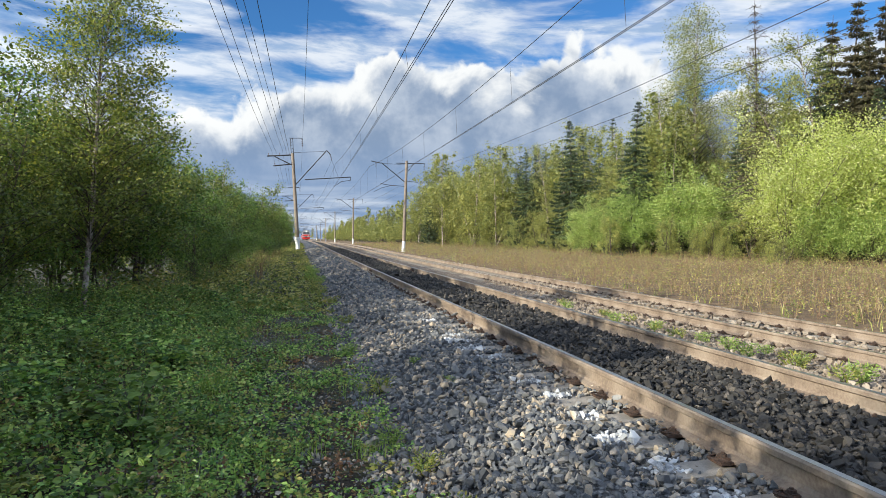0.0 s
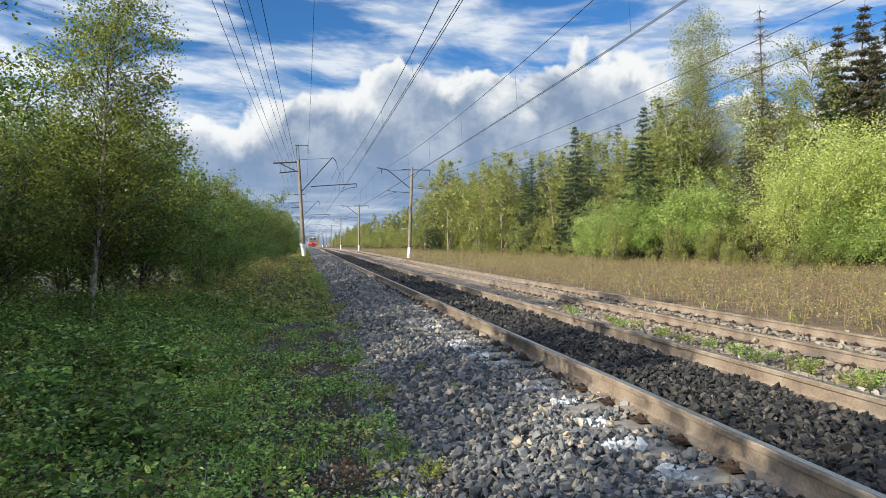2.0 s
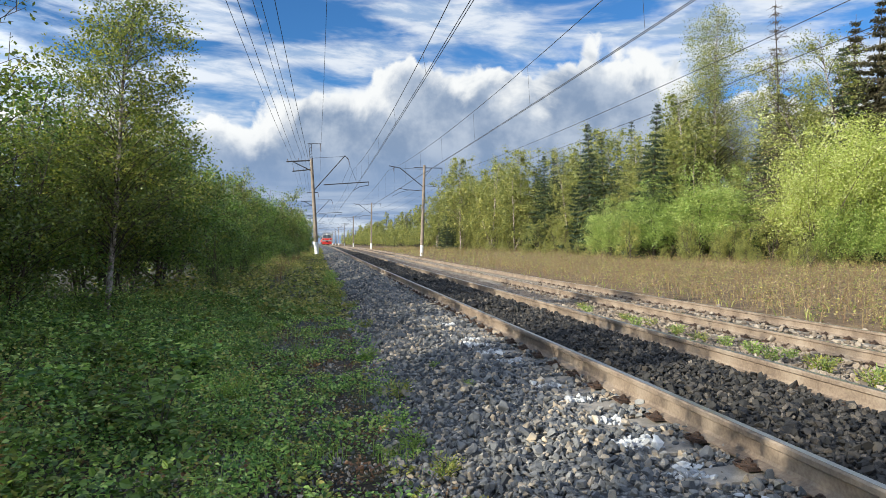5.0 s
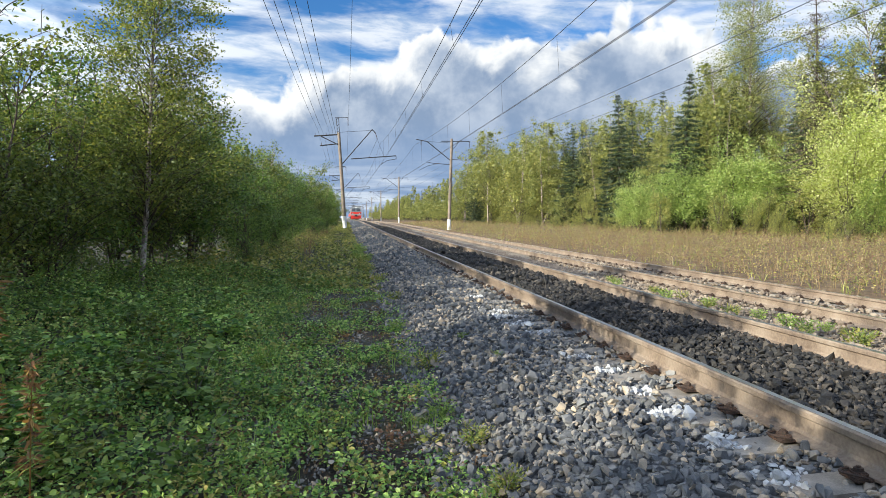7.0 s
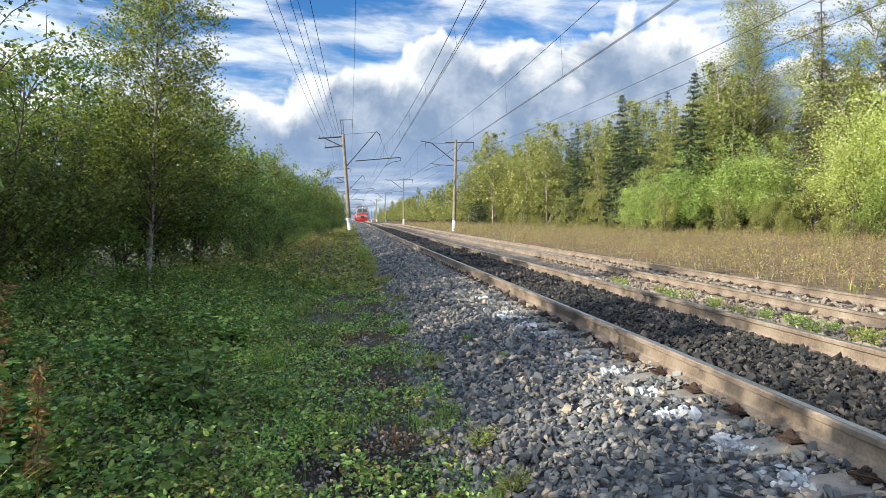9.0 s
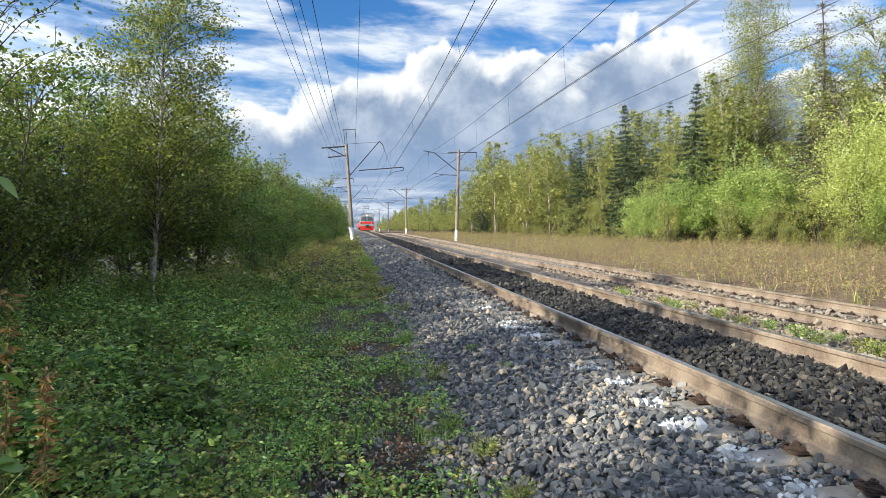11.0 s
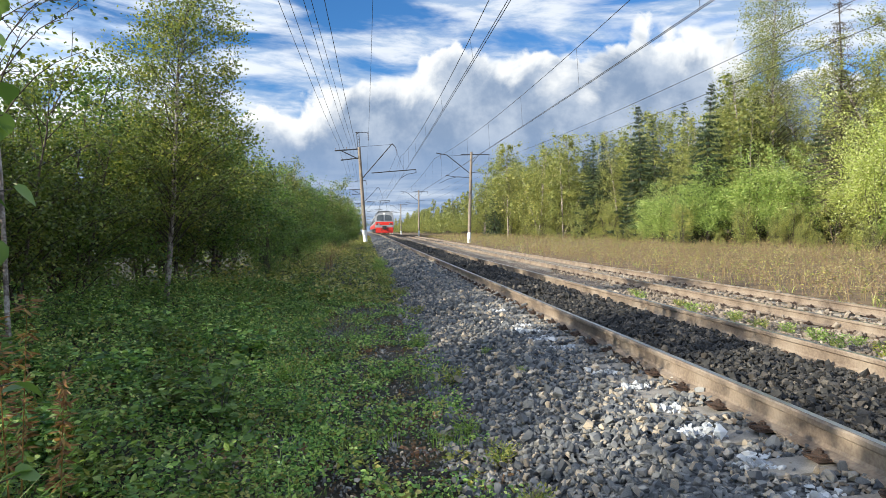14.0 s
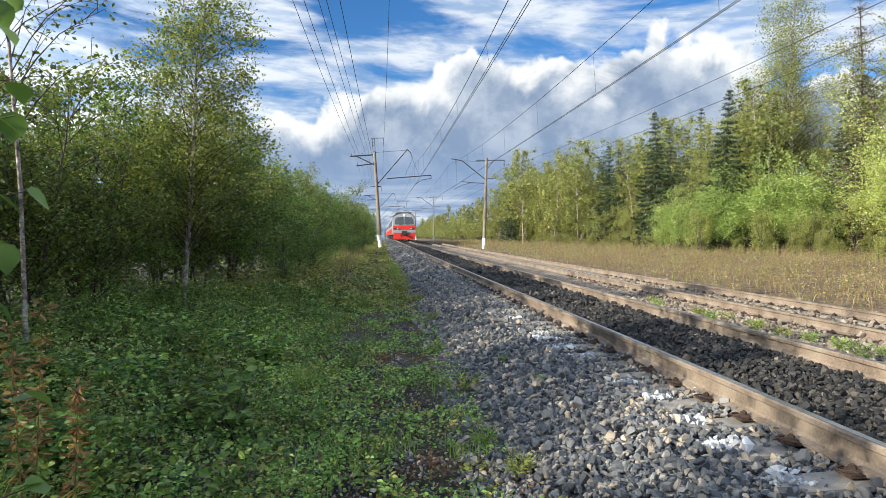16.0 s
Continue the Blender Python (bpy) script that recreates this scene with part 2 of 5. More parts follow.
M["herb_rust"] = leaf_mat("rusty_stalk_leaf", (0.13, 0.06, 0.028), (0.30, 0.16, 0.055), (0.46, 0.33, 0.12), island=0.7, per_object=0.0)
M["herb_red"] = leaf_mat("reddened_herb_leaf", (0.07, 0.035, 0.024), (0.17, 0.085, 0.045), (0.30, 0.19, 0.08), island=0.6, per_object=0.0)
M["litter"] = leaf_mat("fallen_leaf", (0.07, 0.045, 0.03), (0.16, 0.10, 0.055), (0.28, 0.19, 0.09), rough=0.8, through_light=0.1)
M["grass"] = leaf_mat("green_grass", (0.11, 0.20, 0.04), (0.24, 0.38, 0.07), (0.46, 0.54, 0.18), island=0.6, per_object=0.0)
M["hay"] = leaf_mat("dry_meadow_grass", (0.11, 0.06, 0.042), (0.26, 0.165, 0.105), (0.29, 0.24, 0.10), (0.58, 0.47, 0.30), rough=0.8, through_light=0.3, patch=0.45, island=0.55, per_object=0.0)
M["red"] = material("red_train_paint", [(0.0, (0.50, 0.022, 0.014)), (1.0, (0.66, 0.035, 0.022))], 0.8, 0.38, 0.02, fine=6.0)
M["grey_paint"] = material("grey_train_paint", [(0.0, (0.20, 0.21, 0.23)), (1.0, (0.33, 0.34, 0.36))], 0.8, 0.45, 0.02, fine=6.0)
M["roof_grey"] = material("sooty_roof_paint", [(0.0, (0.10, 0.105, 0.11)), (1.0, (0.24, 0.25, 0.26))], 1.2, 0.7, 0.05, fine=8.0)
M["black"] = material("black_grime", [(0.0, (0.012, 0.012, 0.013)), (1.0, (0.04, 0.038, 0.036))], 3.0, 0.7, 0.1)
M["glass"] = material("dark_window_glass", [(0.0, (0.035, 0.045, 0.055)), (1.0, (0.08, 0.09, 0.10))], 0.6, 0.06, 0.0)
M["headlight"] = material("lit_headlight", [(0.0, (0.9, 0.88, 0.8)), (1.0, (0.9, 0.88, 0.8))], 1.0, 0.3, 0.0, emit=(1.0, 0.93, 0.78, 1.2))


def ballast_material():
    """Ballast seen from afar: every stone a cell of its own; oily in the bed of the nearer track, rust-dusted in the other."""
    m = bpy.data.materials.new("ballast_bed")
    m.use_nodes = True
    g = Nodes(m.node_tree)
    co = g.add("ShaderNodeTexCoord").outputs["Object"]
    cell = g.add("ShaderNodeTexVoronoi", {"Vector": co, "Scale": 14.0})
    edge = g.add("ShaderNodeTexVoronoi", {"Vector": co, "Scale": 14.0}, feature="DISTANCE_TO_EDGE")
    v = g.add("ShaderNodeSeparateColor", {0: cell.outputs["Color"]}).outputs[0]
    # random stone tone, darkened towards cell edges to paint the shade in the gaps
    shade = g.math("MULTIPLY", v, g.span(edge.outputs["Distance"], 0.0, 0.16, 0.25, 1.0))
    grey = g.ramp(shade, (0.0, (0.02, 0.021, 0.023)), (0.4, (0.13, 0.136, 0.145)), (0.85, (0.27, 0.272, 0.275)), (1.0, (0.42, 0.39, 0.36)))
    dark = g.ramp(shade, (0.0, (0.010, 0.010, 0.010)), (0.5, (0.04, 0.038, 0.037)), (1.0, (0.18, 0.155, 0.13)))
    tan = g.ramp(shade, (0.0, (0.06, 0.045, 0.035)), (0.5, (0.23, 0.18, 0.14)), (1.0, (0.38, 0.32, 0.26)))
    x = g.add("ShaderNodeAttribute", attribute_name="across").outputs["Fac"]
    wob = g.math("ADD", x, g.math("MULTIPLY", g.math("SUBTRACT", g.noise(1.6, co), 0.5), 0.5))
    oily = g.math("MULTIPLY", g.span(wob, 2.35, 2.75), g.span(wob, 4.3, 3.9))
    rusty = g.span(wob, 5.0, 6.6)
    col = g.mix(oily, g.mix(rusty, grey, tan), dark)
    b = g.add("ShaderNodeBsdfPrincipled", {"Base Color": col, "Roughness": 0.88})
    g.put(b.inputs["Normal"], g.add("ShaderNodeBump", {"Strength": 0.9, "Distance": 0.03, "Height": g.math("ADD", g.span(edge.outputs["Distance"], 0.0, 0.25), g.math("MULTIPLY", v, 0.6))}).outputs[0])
    g.tree.links.new(b.outputs[0], g.add("ShaderNodeOutputMaterial").inputs[0])
    return m


M["ballast"] = ballast_material()


# ---- the line's plan ----
def bend(y):
    """How far the line has swung to the left at y."""
    y = np.maximum(y, 0.0)
    return -0.0185 * (y - 12 * (1 - np.exp(-y / 12)))


def rise(y):
    s = np.clip((np.asarray(y, float) - 10) / 130, 0, 1)
    return 0.55 * s * s * (3 - 2 * s)


def on_line(x, y, z):
    return Vector((x + float(bend(y)), y, z + float(rise(y))))


GROUND_X = [-1500, -300, -60, -14, -8, -4, -1.5, 0.2, 0.6, 1.2, 6, 10.4, 11.0, 14, 22, 30, 60, 300, 1500]
GROUND_Z = [0.3, 0.2, -0.1, -0.2, -0.25, -0.32, -0.42, -0.46, -0.5, -0.72, -1.0, -1.0, -0.78, -0.75, -0.6, -0.5, -0.4, 0, 0.3]
BED_X = [0.35, 0.7, 1.1, 1.55, 1.95, 2.3, 2.6, 3.27, 3.85, 4.25, 4.6, 5.0, 5.5, 6.1, 6.8, 7.2, 8.27, 9.3, 9.9, 10.4, 11.0]
BED_Z = [-0.56, -0.46, -0.33, -0.235, -0.235, -0.225, -0.165, -0.15, -0.165, -0.19, -0.22, -0.31, -0.45, -0.56, -0.61, -0.62, -0.62, -0.62, -0.64, -0.72, -0.92]


def ground_z(x):
    return np.interp(x, GROUND_X, GROUND_Z)


def bed_z(x):
    return np.interp(x, BED_X, BED_Z)


# ---- mesh helpers ----
def array_mesh(name, verts, faces, mats=(), slots=None, smooth=False):
    """A mesh from arrays; all faces have as many corners as the array has columns."""
    me = bpy.data.meshes.new(name)
    verts, faces = np.asarray(verts, np.float32), np.asarray(faces, np.int32)
    n, k = faces.shape
    me.vertices.add(len(verts)), me.loops.add(n * k), me.polygons.add(n)
    me.vertices.foreach_set("co", verts.ravel())
    me.loops.foreach_set("vertex_index", faces.ravel())
    me.polygons.foreach_set("loop_start", np.arange(0, n * k, k, dtype=np.int32))
    me.polygons.foreach_set("loop_total", np.full(n, k, np.int32))
    for m in mats:
        me.materials.append(m)
    if slots is not None:
        me.polygons.foreach_set("material_index", np.asarray(slots, np.int32))
    me.polygons.foreach_set("use_smooth", np.full(n, smooth, bool))
    me.update(calc_edges=True)
    return me


def under(ob, parent):
    ob.parent = parent
    return ob


def part(name, bm, mat, parent, label="", smooth=False):
    me = bpy.data.meshes.new(name)
    bm.to_mesh(me)
    bm.free()
    me.materials.append(mat)
    if smooth:
        me.polygons.foreach_set("use_smooth", np.full(len(me.polygons), True))
    ob = new(name, me)
    if parent is not None:
        ob.parent = parent
    if label:
        ob["label"] = label
    return ob


def thing(name, m, label, category, group="", kind=""):
    ob = new(name)
    ob.matrix_basis = m
    return tagged(ob, label, category, group, kind)


def box(bm, lo, hi, bevel=0.0):
    r = bmesh.ops.create_cube(bm, size=1.0, matrix=Matrix.Translation([(a + b) / 2 for a, b in zip(lo, hi)]) @ Matrix.Diagonal([b - a for a, b in zip(lo, hi)] + [1]))
    if bevel:
        es = list({e for v in r["verts"] for e in v.link_edges})
        bmesh.ops.bevel(bm, geom=es, offset=bevel, segments=2, affect="EDGES")
    return bm


def rod(bm, a, b, r0, r1=None, sides=8):
    """A tapered round bar from a to b."""
    a, b = Vector(a), Vector(b)
    d = b - a
    m = Matrix.Translation((a + b) / 2) @ d.to_track_quat("Z", "Y").to_matrix().to_4x4()
    bmesh.ops.create_cone(bm, cap_ends=True, segments=sides, radius1=r0, radius2=r0 if r1 is None else r1, depth=d.length, matrix=m)
    return bm


def bars(*rows, sides=8):
    bm = bmesh.new()
    for row in rows:
        rod(bm, *row, sides=sides)
    return bm


def tubes(paths, sides=5):
    """Many tapered tubes as arrays. paths: (points n x 3, radii n)."""
    vs, fs, n0 = [], [], 0
    ang = np.arange(sides) * 2 * np.pi / sides
    for pts, rad in paths:
        pts, rad = np.asarray(pts, float), np.asarray(rad, float)
        n = len(pts)
        t = np.gradient(pts, axis=0)
        t /= np.linalg.norm(t, axis=1, keepdims=True) + 1e-9
        ref = np.where(np.abs(t[:, 2:]) > 0.9, [[1.0, 0, 0]], [[0, 0, 1.0]])
        u = np.cross(t, ref)
        u /= np.linalg.norm(u, axis=1, keepdims=True) + 1e-9
        w = np.cross(t, u)
        ring = pts[:, None] + rad[:, None, None] * (np.cos(ang)[None, :, None] * u[:, None] + np.sin(ang)[None, :, None] * w[:, None])
        vs.append(ring.reshape(-1, 3))
        i = np.arange(n - 1)[:, None] * sides + np.arange(sides)[None]
        j = np.arange(n - 1)[:, None] * sides + (np.arange(sides)[None] + 1) % sides
        fs.append(np.stack([i, j, j + sides, i + sides], -1).reshape(-1, 4) + n0)
        n0 += n * sides
    return np.concatenate(vs), np.concatenate(fs)


def leaves(rng, at, length, width, flat=0.3, droop=0.0, way=None, fold=False, tumble=0.6):
    """Leaf blades as arrays: one folded diamond, or a rounder blade of two halves, at each place."""
    n = len(at)
    length = np.broadcast_to(length, n) * rng.uniform(0.7, 1.3, n)
    width = np.broadcast_to(width, n) * rng.uniform(0.75, 1.25, n)
    d = rng.normal(size=(n, 3))
    d[:, 2] = d[:, 2] * flat - droop
    if way is not None:
        d = d * 0.5 + way
    d /= np.linalg.norm(d, axis=1, keepdims=True)
    s = np.cross(d, rng.normal(size=(n, 3)) * tumble + [0, 0, 1.0])
    s /= np.linalg.norm(s, axis=1, keepdims=True) + 1e-9
    nrm = np.cross(s, d)
    L, W = d * length[:, None], s * width[:, None] * 0.5
    if fold:
        up = nrm * (width * 0.16)[:, None]
        v = np.stack([at, at + L * 0.35 + W + up, at + L * 0.75 + W * 0.7 + up, at + L, at + L * 0.75 - W * 0.7 + up, at + L * 0.35 - W + up], 1)
        q = np.array([[0, 1, 2, 3], [0, 3, 4, 5]])
        f = (np.arange(n)[:, None, None] * 6 + q).reshape(-1, 4)
        return v.reshape(-1, 3), f
    v = np.stack([at, at + L * 0.45 + W, at + L, at + L * 0.45 - W], 1)
    return v.reshape(-1, 3), np.arange(4 * n).reshape(n, 4)


def joined(*some):
    vs, fs, n = [], [], 0
    for v, f in some:
        vs.append(v), fs.append(f + n)
        n += len(v)
    return np.concatenate(vs), np.concatenate(fs)


# ---- ground and ballast ----
YS = np.concatenate([np.arange(-40, 0, 4), np.arange(0, 40, 1.0), np.arange(40, 160, 5.0), np.arange(160, 600, 20.0), [700, 900, 1300, 2000, 3000]])


def sheet(name, xs, z_of, mat, rough):
    xs = np.asarray(xs, float)
    X, Y = np.meshgrid(xs, YS)
    near = np.exp(-(X / 60) ** 2)
    Z = z_of(X) + rise(Y) * near
    Z += rough * np.array([noise.noise((x * 0.9, y * 0.9, 3.0)) for x, y in zip(X.ravel(), Y.ravel())]).reshape(X.shape) * near
    V = np.stack([X + bend(Y), Y, Z], -1).reshape(-1, 3)
    w = len(xs)
    i = (np.arange(len(YS) - 1)[:, None] * w + np.arange(w - 1)[None]).ravel()
    ob = new(name, array_mesh(name, V, np.stack([i, i + 1, i + w + 1, i + w], -1), [mat], smooth=True))
    a = ob.data.attributes.new("across", "FLOAT", "POINT")
    a.data.foreach_set("value", X.ravel().astype(np.float32))
    return ob


ground = tagged(sheet("ground", np.unique(np.concatenate([GROUND_X, np.arange(-12, 0.8, 0.5), np.arange(11, 40, 2.0)])), ground_z, M["soil"], 0.06),
                "damp soil and leaf litter between weeds beside the railway", "ground", kind="structure")
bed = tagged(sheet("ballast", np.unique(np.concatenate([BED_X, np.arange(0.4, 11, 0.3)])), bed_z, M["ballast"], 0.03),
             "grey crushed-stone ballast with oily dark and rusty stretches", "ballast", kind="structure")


# ---- the two tracks ----
RAIL = [(-0.075, -0.18), (0.075, -0.18), (0.075, -0.168), (0.02, -0.150), (0.010, -0.13), (0.010, -0.055), (0.036, -0.04), (0.037, -0.010), (0.028, 0.0), (-0.028, 0.0), (-0.037, -0.010), (-0.036, -0.04), (-0.010, -0.055), (-0.010, -0.13), (-0.02, -0.150), (-0.075, -0.168)]
RY = np.concatenate([np.arange(-30, 100, 2.5), np.arange(100, 900, 15.0)])


def swept(section, x0, z0, closed=True):
    s = np.array(section)
    n = len(s)
    V = np.stack([np.broadcast_to(s[None, :, 0] + x0, (len(RY), n)) + bend(RY)[:, None], np.broadcast_to(RY[:, None], (len(RY), n)), s[None, :, 1] + z0 + rise(RY)[:, None]], -1).reshape(-1, 3)
    k = np.arange(n if closed else n - 1)
    i = (np.arange(len(RY) - 1)[:, None] * n + k[None]).ravel()
    j = (np.arange(len(RY) - 1)[:, None] * n + ((k + 1) % n)[None]).ravel()
    return V, np.stack([i, j, j + n, i + n], -1)


def sleeper_mesh():
    bm = bmesh.new()
    for lo, hi in (((-1.35, -0.14, -0.20), (-0.45, 0.14, 0.0)), ((0.45, -0.14, -0.20), (1.35, 0.14, 0.0)), ((-0.46, -0.12, -0.20), (0.46, 0.12, -0.045))):
        box(bm, lo, hi, 0.02)
    for v in bm.verts:
        if abs(v.co.x) > 1.0 and v.co.z > -0.1:
            v.co.z -= (abs(v.co.x) - 1.0) * 0.10
    me = bpy.data.meshes.new("sleeper")
    bm.to_mesh(me), bm.free()
    me.materials.append(M["concrete"])
    return me


def fastener_mesh():
    """Plate on the rail's foot, an upright bolt with nut, and a bowed spring clip reaching outwards (+x)."""
    bm = bmesh.new()
    box(bm, (-0.055, -0.07, -0.01), (0.05, 0.07, 0.016), 0.006)
    box(bm, (-0.045, -0.045, 0.016), (0.015, 0.045, 0.042), 0.008)
    rod(bm, (-0.012, 0, 0.03), (-0.012, 0, 0.075), 0.013, sides=6)
    rod(bm, (-0.012, 0, 0.042), (-0.012, 0, 0.062), 0.026, sides=6)
    loop = [(-0.03 + 0.10 * math.sin(a) ** 2 + 0.02, 0.075 * math.cos(a), 0.022 + 0.020 * math.sin(a)) for a in np.linspace(0, math.pi, 8)]
    for a, b in zip(loop, loop[1:]):
        rod(bm, a, b, 0.0095, sides=5)
    me = bpy.data.meshes.new("fastener")
    bm.to_mesh(me), bm.free()
    me.materials.append(M["fastener"])
    return me


FIRST = 1.26  # first sleeper of the nearer track
SLEEPER, FASTENER = sleeper_mesh(), fastener_mesh()


def track(label, cx, z, first):
    """Two rails on concrete sleepers, the nearest sleepers and fastenings each their own piece."""
    tr = thing("railway_track", Matrix(), label, "railway track", kind="structure")
    for side in (-1, 1):
        x0 = cx + side * 0.797
        rail = under(new("rail", array_mesh("rail", *swept(RAIL, x0, z), [M["rail"]])), tr)
        top = under(new("running_surface", array_mesh("running_surface", *swept([(0.022 - side * 0.004, 0.0015), (-0.022 - side * 0.004, 0.0015)], x0, z, False), [M["polished"]])), rail)
        top["label"] = "bright worn running surface"
    joined_v, joined_f = [], []
    base = np.array([v.co for v in SLEEPER.vertices])
    for k in range(-10, 560):
        y = first + k * 0.543
        p = on_line(cx, y, z - 0.186)
        if k < 140:
            ob = under(new("sleeper", SLEEPER), tr)
            ob.matrix_basis = Matrix.Translation(p + Vector((0, 0, random.uniform(-0.008, 0.004)))) @ pose(0, 0, 0, 0, 0, random.uniform(-0.8, 0.8))
        if 0 <= k < 44:
            for side in (-1, 1):
                for face in (-1, 1):
                    f = under(new("fastener", FASTENER), tr)
                    f.matrix_basis = Matrix.Translation(p + Vector((side * 0.797 + face * 0.120, random.uniform(-0.01, 0.01), 0.006))) @ pose(0, 0, 0, 0, 0, (0 if face > 0 else 180) + random.uniform(-4, 4)) @ Matrix.Diagonal((0.9, 0.9, 0.75, 1))
    return tr


near_track = track("rusty steel rails on ballast-covered concrete sleepers", 3.285, 0.0, FIRST)
far_track = track("rusty steel rails on open concrete sleepers", 8.27, -0.40, 3.0)


def fishplate(x, y, z):
    bm = bmesh.new()
    box(bm, (-0.034, -0.40, -0.135), (-0.016, 0.40, -0.055), 0.005)
    box(bm, (0.016, -0.40, -0.135), (0.034, 0.40, -0.055), 0.005)
    for k in (-0.3, -0.12, 0.12, 0.3):
        rod(bm, (-0.065, k, -0.095), (0.06, k, -0.095), 0.014, sides=6)
    ob = part("fishplate", bm, M["fastener"], near_track)
    ob.matrix_basis = Matrix.Translation(on_line(x, y, z))


fishplate(3.285 + 0.797, 24.8, 0)
fishplate(3.285 - 0.797, 24.6, 0)


# ---- masts ----
def insulator(parent, a, b, n=4, r=0.07):
    bm = bmesh.new()
    a, b = Vector(a), Vector(b)
    rod(bm, a, b, 0.02, sides=6)
    d = (b - a) / n
    for k in range(n):
        rod(bm, a + d * (k + 0.25), a + d * (k + 0.7), r, r * 0.45, sides=10)
    return part("insulator", bm, M["porcelain"], parent)


def pole_body(mast, height, r0, r1):
    bm = bmesh.new()
    rod(bm, (0, 0, -0.6), (0, 0, height), r0, r1, sides=20)
    part("pole", bm, M["pole"], mast, smooth=False)
    bm = bmesh.new()
    ra = r0 + (r1 - r0) * 0.6 / (height + 0.6)
    rb = r0 + (r1 - r0) * 2.0 / (height + 0.6)
    rod(bm, (0, 0, 0.0), (0, 0, 1.35), ra + 0.004, rb + 0.004, sides=20)
    part("painted_foot", bm, M["whitewash"], mast, "white-painted foot with flaking paint")


def right_mast():
    """Mast of the farther track: its bracket reaches over the track, to -x."""
    m = thing("catenary_mast", Matrix(), "brown-stained concrete catenary mast with a bent steel bracket", "mast", "catenary masts")
    pole_body(m, 11.2, 0.22, 0.15)
    part("bracket_arm", bars(((-0.15, 0, 8.6), (-3.0, 0, 10.72), 0.055), ((-3.0, 0, 10.72), (-4.35, 0, 10.92), 0.05)), M["iron"], m)
    part("tie_rod", bars(((-0.1, 0, 10.7), (-3.0, 0, 10.72), 0.018)), M["iron"], m)
    insulator(m, (-3.75, 0, 10.8), (-3.75, 0, 10.25))
    part("steady_arm", bars(((-0.15, 0, 8.05), (-1.6, 0, 8.10), 0.035), ((-2.0, 0, 8.1), (-3.1, 0, 8.25), 0.035), ((-1.7, 0, 8.1), (-2.9, 0, 7.75), 0.025), ((-2.9, 0, 7.75), (-3.9, 0, 7.2), 0.02)), M["iron"], m)
    insulator(m, (-1.3, 0, 8.09), (-2.05, 0, 8.1), 3)
    part("crossarm", bars(((-1.3, 0, 10.85), (2.25, 0, 10.98), 0.05), ((0.1, 0, 9.8), (0.95, 0, 10.92), 0.03), ((2.2, 0, 10.98), (2.2, 0, 10.2), 0.02)), M["iron"], m)
    insulator(m, (2.2, 0, 10.88), (2.2, 0, 10.2))
    part("lower_crossarm", bars(((0.1, 0, 8.7), (1.5, 0, 8.65), 0.03)), M["iron"], m)
    return m


def left_mast():
    """Mast of the nearer track: bracket to +x, feeder crossarms to -x."""
    m = thing("catenary_mast", Matrix(), "leaning concrete catenary mast with feeder crossarms and white foot", "mast", "catenary masts")
    pole_body(m, 10.7, 0.23, 0.16)
    part("bracket_arm", bars(((0.15, 0, 7.2), (3.75, 0, 10.9), 0.055), ((3.75, 0, 10.9), (4.1, 0, 10.5), 0.05)), M["iron"], m)
    part("tie_rod", bars(((0.1, 0, 10.75), (3.75, 0, 10.82), 0.018)), M["iron"], m)
    insulator(m, (4.1, 0, 10.5), (4.25, 0, 9.8))
    part("steady_arm", bars(((1.2, 0, 7.72), (6.25, 0, 7.84), 0.055), ((6.25, 0, 7.84), (6.25, 0, 7.48), 0.035), ((6.25, 0, 7.48), (5.2, 0, 7.35), 0.03), ((5.2, 0, 7.35), (4.5, 0, 6.95), 0.025), ((4.25, 0, 9.8), (3.2, 0, 7.78), 0.012), ((4.25, 0, 9.8), (4.9, 0, 7.8), 0.012)), M["iron"], m)
    part("crossarm", bars(((-2.75, 0, 10.45), (0.15, 0, 10.5), 0.075), ((-2.0, 0, 10.4), (-0.1, 0, 9.35), 0.055)), M["iron"], m)
    part("lower_crossarm", bars(((-2.15, 0, 9.35), (0.1, 0, 9.5), 0.065)), M["iron"], m)
    part("stub_arm", bars(((-0.7, 0, 6.9), (0.5, 0, 6.9), 0.035)), M["iron"], m)
    for x, z in ((-2.6, 10.48), (-1.4, 10.5), (-2.0, 9.4)):
        insulator(m, (x, 0, z), (x, 0, z + 0.3), 2, 0.06)
    post = bars(((-0.14, 0, 10.4), (-0.18, 0, 12.4), 0.03), ((0.10, 0, 10.4), (0.09, 0, 12.4), 0.03), *[((-0.15, 0, 10.75 + 0.36 * k), (0.10, 0, 10.93 + 0.36 * k), 0.018) for k in range(5)], ((-0.3, 0, 12.38), (1.15, 0, 12.33), 0.035))
    part("top_post", post, M["iron"], m)
    insulator(m, (1.1, 0, 12.28), (1.1, 0, 11.4))
    return m


def lean(x, y, z, degrees):
    return Matrix.Translation(on_line(x, y, z)) @ pose(0, 0, 0, 0, degrees, 0)


mast_r, mast_l = right_mast(), left_mast()
mast_r.matrix_basis = lean(12.40, 80, -0.83, 2.2)
mast_l.matrix_basis = lean(-0.25, 75, -0.33, -2.9)
for k, turn in ((2, 0.6), (3, 0.3), (4, 0.0), (5, -0.4), (6, 0.2), (7, 0.0)):
    copy_thing(mast_r, lean(12.75, 80 * k, -0.8, turn))
    copy_thing(mast_l, lean(-0.75, 75 * k, -0.4, -turn - 0.4))


